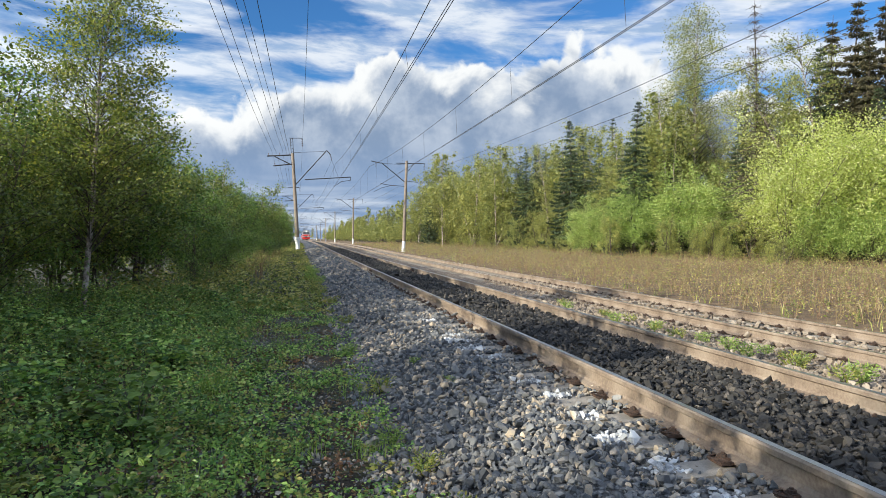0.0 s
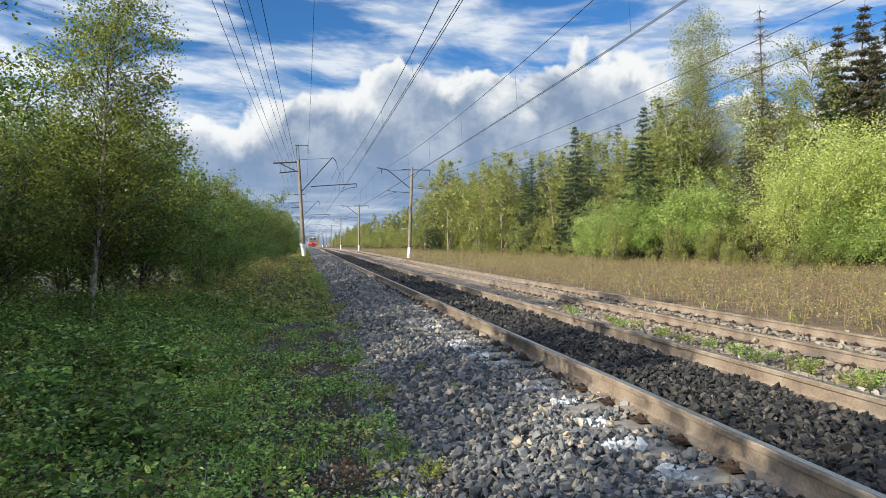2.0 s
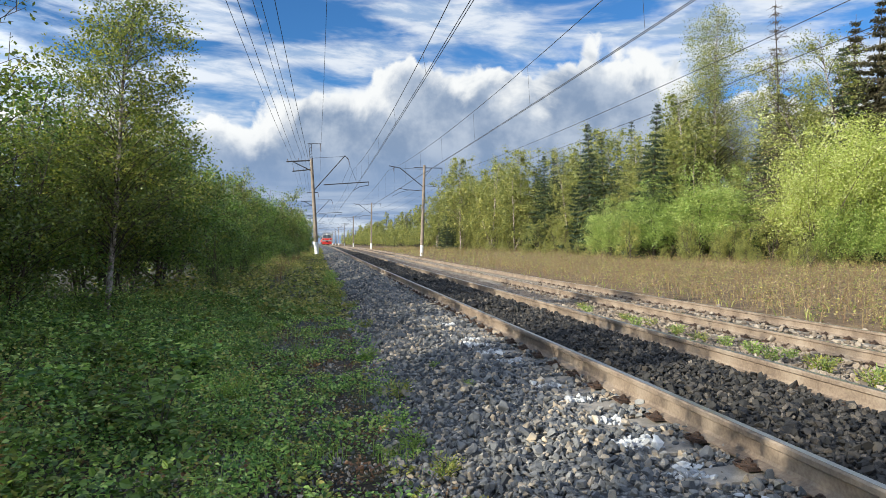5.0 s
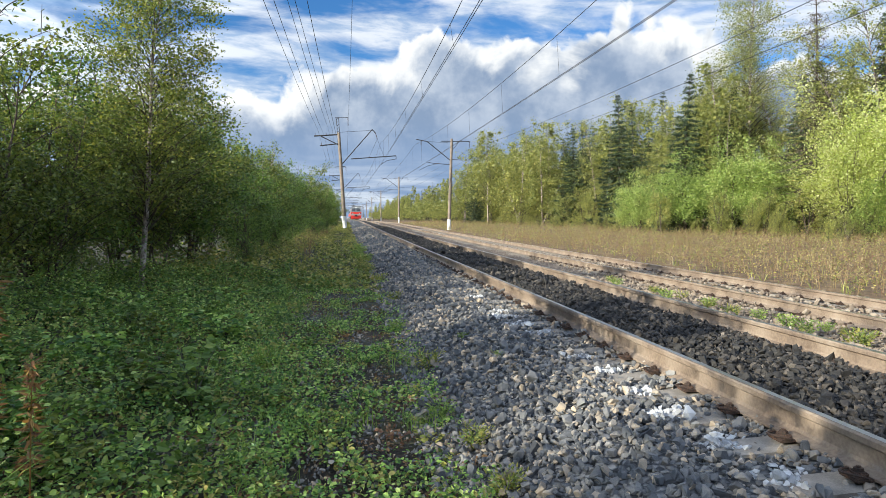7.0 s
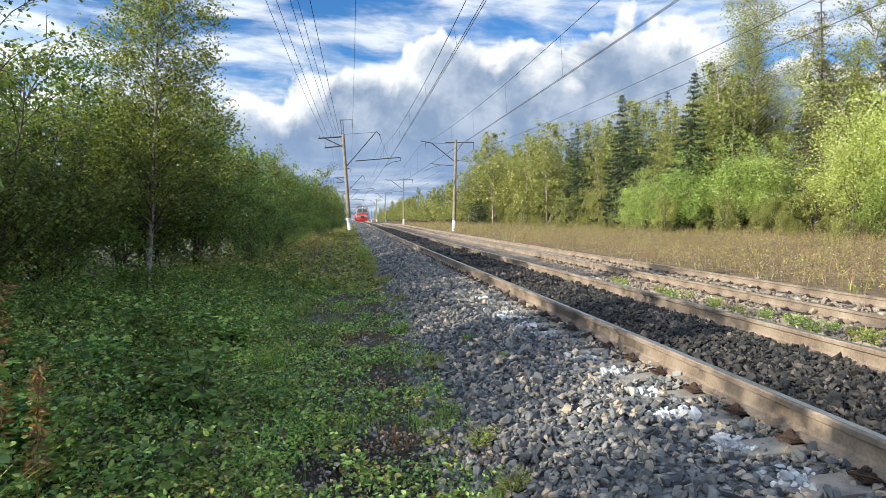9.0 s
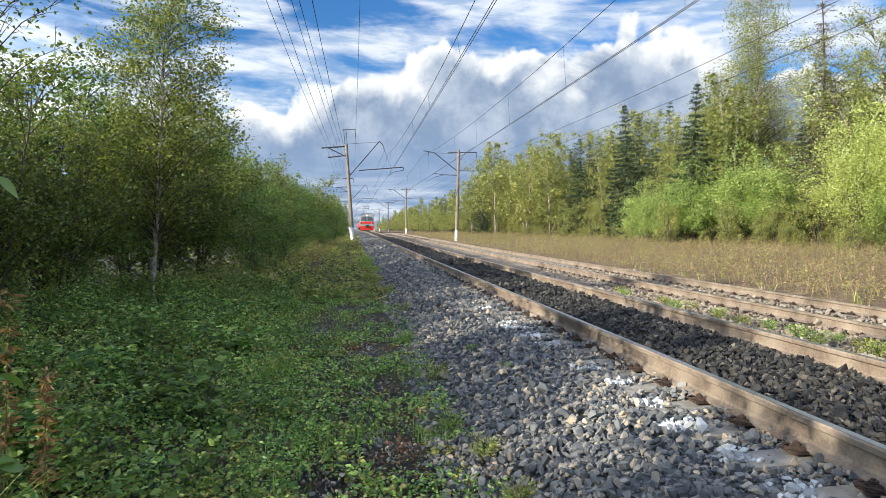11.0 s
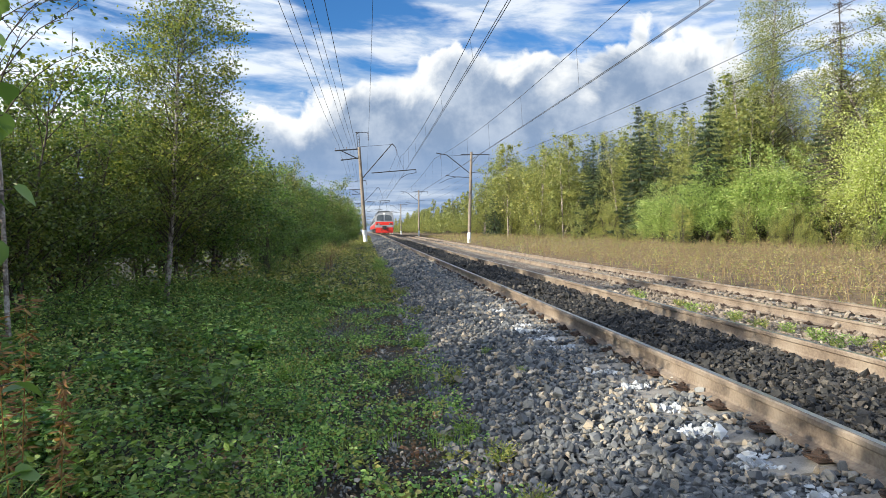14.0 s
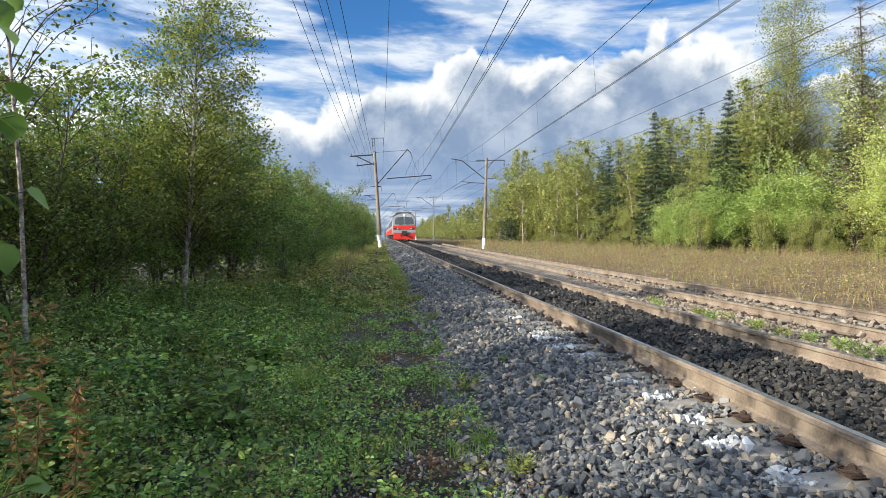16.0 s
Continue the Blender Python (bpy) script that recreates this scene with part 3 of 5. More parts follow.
# ---- overhead wires ----
def strand(name, pts, r, parent=None, label="", category="", group=""):
    P = np.array(pts)
    ob = new(name, array_mesh(name, *tubes([(P, np.full(len(P), r))], 5), [M["wire"]]))
    if parent is not None:
        ob.parent = parent
    return tagged(ob, label, category, group)


def span_points(x, z, far_x, far_z, span, sag, spans=6, first=None):
    """A wire from just behind the camera along the line; x, z at y = 0 and far_x, far_z at the masts."""
    pts = []
    for y in np.concatenate([np.arange(-25, 100, 2.5), np.arange(100, span * spans, 7.5)]):
        k = min(1.0, max(-0.4, y / span))
        u = (y / span) % 1.0
        s = sag * 4 * u * (1 - u) if y > span else 0.0
        mid = (1 - min(1, abs(2 * k - 1)) ** 2) * sag if y <= span else 0
        pts.append(on_line(x + (far_x - x) * k, y, z + (far_z - z) * k - s - mid))
    return pts


def catenary(label, x, zc, zm, far_x, far_zc, far_zm, span, phase):
    c = thing("catenary", Matrix(), label, "overhead line")
    low = span_points(x, zc, far_x, far_zc, span, 0.0)
    high = span_points(x - 0.15, zm, far_x, far_zm, span, 0.9)
    for d in (-0.035, 0.035):
        strand("contact_wire", [p + Vector((d, 0, 0)) for p in low], 0.011, c)
    strand("messenger_wire", high, 0.013, c)
    L, Hh = np.array(low), np.array(high)
    for y in np.arange(phase, span * 3, 9.5):
        a = [np.interp(y, L[:, 1], L[:, i]) for i in range(3)]
        b = [np.interp(y, Hh[:, 1], Hh[:, i]) for i in range(3)]
        strand("dropper", [a, b], 0.006, c)
    return c


catenary("twin contact wires hung by droppers from a messenger wire", 3.18, 6.55, 7.6, 3.9, 6.9, 9.3, 75, 12.0)
catenary("twin contact wires hung by droppers below a sagging messenger", 8.25, 6.60, 8.7, 8.3, 6.6, 9.6, 80, 16.0)
for x, z, fx, fz, span in ((13.3, 7.45, 14.8, 9.0, 80), (13.9, 6.8, 14.2, 7.6, 80), (-3.3, 9.6, -3.1, 10.7, 75), (-2.9, 9.5, -2.4, 10.0, 75), (-2.55, 9.7, -1.9, 10.7, 75), (-2.3, 9.6, -1.5, 10.7, 75), (-1.7, 9.2, -0.6, 8.0, 75), (0.25, 12.0, 0.3, 12.0, 75)):
    strand("feeder_wire", span_points(x, z, fx, fz, span, 0.5), 0.012, None, "dark oxidised feeder wire strung between the masts", "wire", "feeder wires")


# ---- the train ----
def car_shell(length, nose):
    """Body section swept along the car, the front rounded; front end at y = 0, the car reaches to +y."""
    prof = [(-1.70, 1.05), (-1.74, 1.35), (-1.74, 3.0), (-1.70, 3.45), (-1.52, 3.85), (-1.1, 4.15), (-0.55, 4.27), (0, 4.30)]
    prof = prof + [(-x, z) for x, z in prof[-2::-1]]
    rows = [(0.0, 0.94), (0.12, 0.975), (0.4, 1.0), (length - 0.3, 1.0), (length, 0.97)] if nose else [(0, 0.97), (0.3, 1), (length - 0.3, 1), (length, 0.97)]
    bm = bmesh.new()
    rings = []
    for y, s in rows:
        ring = []
        for x, z in prof:
            back = 0.0
            if nose and y < 0.2:
                back = 0.55 * max(0, (z - 2.2) / 2.1) ** 1.3 + 0.10 * (x / 1.74) ** 2
            zz = 1.05 + (z - 1.05) * (1 - (1 - s) * 0.6)
            ring.append(bm.verts.new((x * s, y + back, zz)))
        rings.append(ring)
    for a, b in zip(rings, rings[1:]):
        for i in range(len(prof) - 1):
            bm.faces.new((a[i], a[i + 1], b[i + 1], b[i]))
        bm.faces.new((a[-1], a[0], b[0], b[-1]))
    bm.faces.new(rings[0]), bm.faces.new(rings[-1][::-1])
    bmesh.ops.recalc_face_normals(bm, faces=bm.faces)
    return bm


def front_panel(pts, depth=0.05):
    """A plate on the raked front through the outline pts (x, z)."""
    bm = bmesh.new()

    def fy(x, z):
        return 0.55 * max(0, (z - 2.2) / 2.1) ** 1.3 + 0.10 * (x / 1.74) ** 2

    a = [bm.verts.new((x, fy(x, z) - depth, z)) for x, z in pts]
    b = [bm.verts.new((x, fy(x, z) + 0.02, z)) for x, z in pts]
    bm.faces.new(a)
    n = len(pts)
    for i in range(n):
        bm.faces.new((a[i], a[(i + 1) % n], b[(i + 1) % n], b[i]))
    bmesh.ops.recalc_face_normals(bm, faces=bm.faces)
    bmesh.ops.triangulate(bm, faces=[f for f in bm.faces if len(f.verts) > 4])
    return bm


def build_train():
    tr = thing("electric_train", Matrix(), "red and grey electric commuter train with lit headlamp", "train")
    for c in range(5):
        y0 = c * 21.8
        shell = part("car_body", car_shell(21.4, c == 0), M["grey_paint"], tr)
        shell.location.y = y0
        band = bmesh.new()
        box(band, (-1.755, 0.5, 1.1), (1.755, 21.2, 2.0), 0.02)
        part("red_band", band, M["red"], shell, "red painted lower side")
        roof = bmesh.new()
        box(roof, (-1.15, 0.9, 4.12), (1.15, 20.8, 4.40), 0.1)
        part("roof", roof, M["roof_grey"], shell)
        for k in range(8):
            for side in (-1, 1):
                w = bmesh.new()
                box(w, (side * 1.735, 2.6 + k * 2.2, 2.3), (side * 1.765, 4.0 + k * 2.2, 3.2), 0.02)
                part("side_window", w, M["glass"], shell)
        for yb in (3.6, 17.4):
            bg = bmesh.new()
            box(bg, (-1.25, yb - 1.6, 0.42), (1.25, yb + 1.6, 0.95), 0.06)
            bogie = part("bogie", bg, M["black"], shell)
            for dy in (-1.2, 1.2):
                wh = bars(((-0.86, yb + dy, 0.5), (-0.72, yb + dy, 0.5), 0.5), ((0.72, yb + dy, 0.5), (0.86, yb + dy, 0.5), 0.5), ((-0.8, yb + dy, 0.5), (0.8, yb + dy, 0.5), 0.09), sides=20)
                part("wheelset", wh, M["fastener"], bogie)
        ub = bmesh.new()
        box(ub, (-1.35, 6.5, 0.45), (1.35, 14.5, 1.1), 0.05)
        part("underfloor_box", ub, M["black"], shell)
        if c in (0, 2, 4):
            pan = bars(((-0.7, 5, 4.4), (-0.7, 6.6, 5.3), 0.03), ((0.7, 5, 4.4), (0.7, 6.6, 5.3), 0.03), ((-0.7, 6.6, 5.3), (-0.5, 5.2, 6.2), 0.025), ((0.7, 6.6, 5.3), (0.5, 5.2, 6.2), 0.025), ((-1.0, 5.2, 6.22), (1.0, 5.2, 6.22), 0.04))
            part("pantograph", pan, M["iron"], shell)
    lead = [o for o in tr.children][0]
    # front: grey mask with two big panes, red apron with orange-red upper band, black coupler
    part("windscreen_surround", front_panel([(-1.62, 2.35), (1.62, 2.35), (1.58, 3.3), (1.30, 3.82), (0.7, 4.02), (-0.7, 4.02), (-1.30, 3.82), (-1.58, 3.3)], 0.03), M["grey_paint"], lead)
    for s in (-1, 1):
        part("windscreen", front_panel([(s * 0.13, 2.55), (s * 1.40, 2.55), (s * 1.36, 3.22), (s * 1.10, 3.55), (s * 0.13, 3.62)], 0.06), M["glass"], lead)
        part("lamp_cluster", front_panel([(s * 0.85, 1.78), (s * 1.45, 1.78), (s * 1.45, 2.02), (s * 0.85, 2.02)], 0.09), M["black"], lead)
        part("tail_light", bars(((s * 1.0, -0.12, 1.9), (s * 1.0, -0.02, 1.9), 0.09), sides=12), M["whitewash"], lead)
    part("red_front", front_panel([(-1.66, 1.72), (1.66, 1.72), (1.66, 2.33), (-1.66, 2.33)], 0.05), M["red"], lead)
    part("grey_apron", front_panel([(-1.66, 1.28), (1.66, 1.28), (1.66, 1.70), (-1.66, 1.70)], 0.045), M["grey_paint"], lead)
    low = bmesh.new()
    box(low, (-1.62, -0.10, 0.28), (1.62, 0.5, 1.26), 0.06)
    part("snow_plough", low, M["red"], lead, "red lower skirt")
    cp = bars(((0, -0.65, 1.05), (0, 0.2, 1.05), 0.16), sides=10)
    box(cp, (-0.38, -0.35, 0.95), (0.38, 0.0, 1.55), 0.04)
    part("coupler", cp, M["black"], lead)
    for s in (-1, 1):
        part("buffer_hose", bars(((s * 0.5, -0.15, 1.2), (s * 0.55, -0.2, 0.6), 0.035)), M["black"], lead)
    part("headlamp", bars(((0, 0.30, 3.86), (0, 0.65, 3.86), 0.13), sides=14), M["headlight"], lead, "lit round headlamp")
    part("wiper", bars(((-0.35, 0.03, 2.5), (-0.75, 0.22, 3.3), 0.018), ((0.9, 0.03, 2.5), (0.5, 0.22, 3.3), 0.018)), M["black"], lead)
    return tr


train = build_train()


def motions():
    rows = []
    for t in np.linspace(0, 16, 17):
        y = 300.0 - 12.7 * t
        p, q = on_line(3.285, y, 0.0), on_line(3.285, y + 40, 0.0)
        rows.append((float(t), Matrix.Translation(p) @ pose(0, 0, 0, 0, 0, math.degrees(math.atan2(-(q.x - p.x), 40)))))
    walk(train, rows)


# ---- plants: makers ----
def broadleaf(seed, H, base, spread, limbs, n_leaves, ll, stems=1, up=0.9, droop=0.25, lw=0.62, trunk_r=0.011, twig=0.3, taper=0.75, sides=3, shown=1, limb_r=0.42, core=0, clump=1.0, scatter_by=1.0, core_size=1.5):
    """Arrays of wood and leaves of a broad-leaved tree that stands at the origin."""
    r = np.random.default_rng(seed)
    stocks, paths, spots, weights = [], [], [], []
    for s in range(stems):
        k = np.linspace(0, 1, 9)
        h = H * (1.0 if s == 0 else r.uniform(0.6, 0.92))
        lean_s = r.normal(size=2) * (0.03 if stems == 1 else 0.16) * h
        tr = np.stack([lean_s[0] * k + np.cumsum(r.normal(size=9)) * 0.006 * h * k, lean_s[1] * k + np.cumsum(r.normal(size=9)) * 0.006 * h * k, k * h], 1)
        if stems > 1:
            tr[:, :2] += r.normal(size=2) * 0.12
        stocks.append((tr, h * trunk_r * (1.05 - k) ** 0.8 + 0.004))
        for i in range(limbs // stems):
            f = base + (0.97 - base) * (i + r.random()) / (limbs // stems)
            at = np.array([np.interp(f, k, tr[:, j]) for j in range(3)])
            rel = (f - base) / (1 - base)
            length = spread * ((1 - rel) ** taper * 0.9 + 0.16) * r.uniform(0.55, 1.15)
            a = i * 2.399963 + r.normal() * 0.5
            q = np.linspace(0, 1, 5)
            out = length * (q * 0.95)
            rise_l = length * (up * q ** 0.85 - droop * q ** 2.2)
            li = at + np.stack([np.cos(a) * out, np.sin(a) * out, rise_l], 1) + np.cumsum(r.normal(size=(5, 3)), 0) * 0.03 * length * q[:, None]
            paths.append((li, h * trunk_r * limb_r * (1 - rel * 0.6) * (1.05 - q) + 0.002))
            for j in range(5):
                u = r.uniform(0.25, 1.0)
                p = np.array([np.interp(u, q, li[:, m]) for m in range(3)])
                d = r.normal(size=3) + np.array([np.cos(a), np.sin(a), 0.25]) * 0.8
                d /= np.linalg.norm(d)
                tl = length * twig * r.uniform(0.6, 1.4) + 0.08
                tw = np.stack([p, p + d * tl * 0.55, p + d * tl + [0, 0, -droop * 0.25 * tl]])
                if j < shown:
                    paths.append((tw, np.array([0.004, 0.003, 0.0015]) * max(1, H / 7)))
                spots.append(tw), weights.append(tl)
    spots, w = np.array(spots), np.array(weights)
    w = w * r.gamma(1.0 / clump, 1.0, len(w)) + w * 0.05
    pick = r.choice(len(spots), n_leaves, p=w / w.sum())
    u = r.random(n_leaves)[:, None]
    sp = spots[pick]
    at = np.where(u < 0.5, sp[:, 0] + (sp[:, 1] - sp[:, 0]) * u * 2, sp[:, 1] + (sp[:, 2] - sp[:, 1]) * (u * 2 - 1))
    at = at + r.normal(size=at.shape) * (0.035 * spread + ll * 0.7) * scatter_by
    crown = leaves(r, at, ll, ll * lw, 0.6, 0.25)
    if core:
        # broader sprays close to the limbs, inside the crown
        sp = spots[r.choice(len(spots), core, p=w / w.sum())]
        crown = joined(crown, leaves(r, sp[:, 0] + (sp[:, 1] - sp[:, 0]) * r.random(core)[:, None] * 0.7 + r.normal(size=(core, 3)) * 0.03 * spread, ll * core_size, ll * core_size * 0.75, 0.8, 0.2))
    return tubes(stocks, sides + 2), crown, tubes(paths, sides)


def conifer(seed, H, width, n_sprays, bare=0.12, dead=0.0):
    """Arrays of wood and needle sprays of a spruce."""
    r = np.random.default_rng(seed)
    k = np.linspace(0, 1, 9)
    tr = np.stack([np.cumsum(r.normal(size=9)) * 0.003 * H, np.cumsum(r.normal(size=9)) * 0.003 * H, k * H], 1)
    paths, spots, ways, w, small = [(tr, H * 0.011 * (1.02 - k) + 0.01)], [], [], [], []
    h = H * bare
    while h < H * 0.985:
        n = r.integers(5, 9)
        a0 = r.random() * 6.28
        rel = (h / H - bare) / (1 - bare)
        for i in range(n):
            length = (width * (1 - rel) ** 1.05 + 0.08) * r.uniform(0.6, 1.15)
            a = a0 + i * 6.283 / n + r.normal() * 0.25
            q = np.linspace(0, 1, 5)
            z = length * (0.18 * q - 0.75 * q ** 1.3 + 0.42 * q ** 3) if rel < 0.8 else length * (0.5 * q)
            li = np.array([np.interp(h, tr[:, 2], tr[:, 0]), np.interp(h, tr[:, 2], tr[:, 1]), h]) + np.stack([np.cos(a) * q * length, np.sin(a) * q * length, z], 1)
            if dead or i % 2:
                paths.append((li, ((0.045 if dead > 0.5 else 0.02) * (1 - rel) + (0.014 if dead > 0.5 else 0.008)) * (1.05 - q)))
            if r.random() > dead:
                for j in range(4):
                    spots.append(li[j]), ways.append(li[j + 1] - li[j]), w.append((length + 0.3) * (0.4 + 0.2 * j)), small.append((0.4 + 0.6 * (1 - rel)) * (0.5 if dead > 0.5 else 1))
            elif dead:
                for j in range(6):
                    p = li[r.integers(1, 5)]
                    paths.append((np.stack([p, p + r.normal(size=3) * 0.3 * [1, 1, 0.3] + [0, 0, -0.25]]), np.array([0.018, 0.008])))
        h += H * r.uniform(0.022, 0.036)
    spots, ways, w = np.array(spots), np.array(ways), np.array(w)
    pick = r.choice(len(spots), n_sprays, p=w / w.sum())
    at = spots[pick] + ways[pick] * r.random(n_sprays)[:, None] + r.normal(size=(n_sprays, 3)) * (0.006 * H) * [1, 1, 0.6]
    d = ways[pick] / (np.linalg.norm(ways[pick], axis=1, keepdims=True) + 1e-9) * 0.8 + [0, 0, -0.45]
    return tubes(paths, 3), leaves(r, at, (0.022 * H + 0.05) * np.array(small)[pick], (0.0085 * H + 0.02) * np.array(small)[pick], 0.4, 0.25, way=d)


def tree(name, arrays, bark, leaf, label, category, group, crown="crown"):
    t = thing(name, Matrix(), label, category, group)
    (wv, wf), (lv, lf) = arrays[:2]
    under(new("trunk", array_mesh("trunk", wv, wf, [bark], smooth=True)), t)
    under(new(crown, array_mesh(crown, lv, lf, [leaf])), t)
    if len(arrays) > 2:
        tagged(under(new("branchwork", array_mesh("branchwork", *arrays[2], [M["twig"]], smooth=True)), t), kind="stuff")
    return t


class Stand:
    """Plants copies of the given trees, the first of each where it is first asked for."""

    def __init__(self, *kinds):
        self.kinds, self.used = kinds, [False] * len(kinds)

    def plant(self, n, x, y, z, size=1.0, turn=None):
        t = self.kinds[n]
        m = Matrix.Translation((x, y, z)) @ pose(0, 0, 0, random.uniform(-2, 2), random.uniform(-2, 2), random.uniform(0, 360) if turn is None else turn)
        if self.used[n]:
            t = copy_thing(t, m)
        self.used[n] = True
        t.matrix_basis = m @ Matrix.Diagonal((size, size, size * random.uniform(0.95, 1.05), 1))
        return t


def gz(x, y):
    """Ground height at a place of the world."""
    xl = x - float(bend(y))
    return float(ground_z(xl)) + float(rise(y)) * math.exp(-((xl / 60) ** 2))


# ---- the thicket beside the path ----
birch = tree("birch_tree", broadleaf(3, 6.1, 0.20, 1.72, 120, 30000, 0.058, stems=1, up=0.85, droop=0.25, taper=0.6, sides=5, shown=4, trunk_r=0.0085, limb_r=0.2, clump=1.1, scatter_by=1.3), M["birch_bark"], M["leaf_birch"], "young birch with pale trunk and small green-yellow leaves", "tree", "thicket trees")
birch.matrix_basis = pose(-4.12, 13.08, -0.42, 0, 0, 40)
sapling_tall = tree("birch_tree", broadleaf(5, 5.6, 0.45, 1.2, 26, 620, 0.058, up=1.1, droop=0.25, sides=6, shown=5, trunk_r=0.004, limb_r=0.25), M["birch_bark"], M["leaf_birch"], "slender young birch with few leaves", "tree", "thicket trees")
sapling_tall.matrix_basis = pose(-3.72, 7.0, -0.4, 0, 1, 0)
hedge = Stand(
    tree("birch_tree", broadleaf(11, 5.0, 0.10, 1.6, 66, 9500, 0.078, stems=3, sides=4, shown=2, lw=0.72, trunk_r=0.007, taper=0.6, clump=1.2), M["birch_bark"], M["leaf_birch"], "young birch in a thicket beside the railway", "tree", "thicket trees"),
    tree("alder_tree", broadleaf(12, 4.5, 0.07, 1.7, 66, 9000, 0.082, stems=4, up=0.8, taper=0.45, sides=4, shown=2, lw=0.78, trunk_r=0.007, clump=1.2), M["bark"], M["leaf_green"], "dense young alder in a thicket beside the railway", "tree", "thicket trees"),
    tree("birch_tree", broadleaf(13, 5.4, 0.15, 1.6, 40, 3600, 0.125, stems=2, lw=0.75, trunk_r=0.007, taper=0.5), M["bark"], M["leaf_birch"], "young birch in the back of the thicket", "tree", "thicket trees"),
    tree("shrub", broadleaf(14, 2.2, 0.03, 1.2, 40, 3000, 0.068, stems=6, up=0.8, taper=0.4, clump=1.4), M["bark"], M["leaf_green"], "low leafy shrub at the foot of the thicket", "shrub", "thicket shrubs"),
    tree("birch_tree", broadleaf(15, 4.3, 0.14, 1.6, 72, 11000, 0.064, stems=4, sides=4, shown=3, lw=0.7, trunk_r=0.0065, taper=0.5, clump=1.8), M["bark"], M["leaf_birch"], "small-leaved bushy young birch in the thicket", "tree", "thicket trees"),
)
HEDGE_TALL = (5.0, 4.5, 5.4, 2.2, 4.3)


def thicket(n, x, y, size):
    """A tree of the thicket; the growth stays low where it is young, between the tall birch and the open verge."""
    if 5 < y < 20:
        size = min(size, (1.75 + 0.2 * math.hypot(x, y)) / HEDGE_TALL[n])
    hedge.plant(n, x, y, gz(x, y) - 0.03, size)


random.seed(4)
y = -14.0
while y < 84:
    d = random.uniform(1.5, 2.3) * (1 + max(0, y) / 70)
    b = float(bend(y))
    if not 11.5 < y < 14.0 and not 0.1 < y < 1.4:
        x = -4.3 + b * 0.45 + 0.024 * max(0, y - 15) + random.uniform(-0.5, 0.4) - (1.3 if y < 11.5 else 0)
        thicket(4 if 5.0 < y < 17 else random.choice((1, 1, 0) if y < 5 else (0, 1, 0)), x, y, random.uniform(0.8, 1.02) * (0.92 if 18 < y < 30 else 0.76 if 7.5 < y < 12 else 1.12 if y < 6 else 1.0))
    x = -6.2 + b * 0.4 + random.uniform(-0.6, 0.6)
    if not (-1 < y < 2.0) and (y < 30 or random.random() < 0.5):
        thicket(1 if 4 < y < 15 else random.choice((1, 0, 1) if y < 24 else (1, 2, 2)), x, y + 0.8, random.uniform(0.95, 1.15) * (0.82 if 6 < y < 13 else 1.1 if y < 5 else 1))
    x = -8.8 + b * 0.3 + random.uniform(-0.8, 0.8)
    if y < 22 and not -2.6 < y < 0.9 and random.random() < 0.8:
        thicket(2, x, y, random.uniform(0.85, 1.02))
    if y > 14.5 and random.random() < 0.75:
        x = -3.5 + b * 0.5 + 0.022 * max(0, y - 15) + random.uniform(-0.5, 0.3)
        hedge.plant(3, x, y + random.uniform(0, 1.5), gz(x, y) - 0.03, random.uniform(0.5, 0.9))
    y += d
for k in range(16):
    x, y = -8.2 + random.uniform(-1.2, 1.0), 5.0 + k * 1.05
    thicket(3, x, y, random.uniform(0.75, 1.05))
for x, y, s in ((-5.2, 9.6, 0.9), (-5.0, 11.4, 0.8), (-4.6, 15.2, 0.95), (-5.6, 7.4, 0.75), (-3.0, 18.0, 0.45)):
    thicket(3 if s < 0.5 else 4, x, y, s)

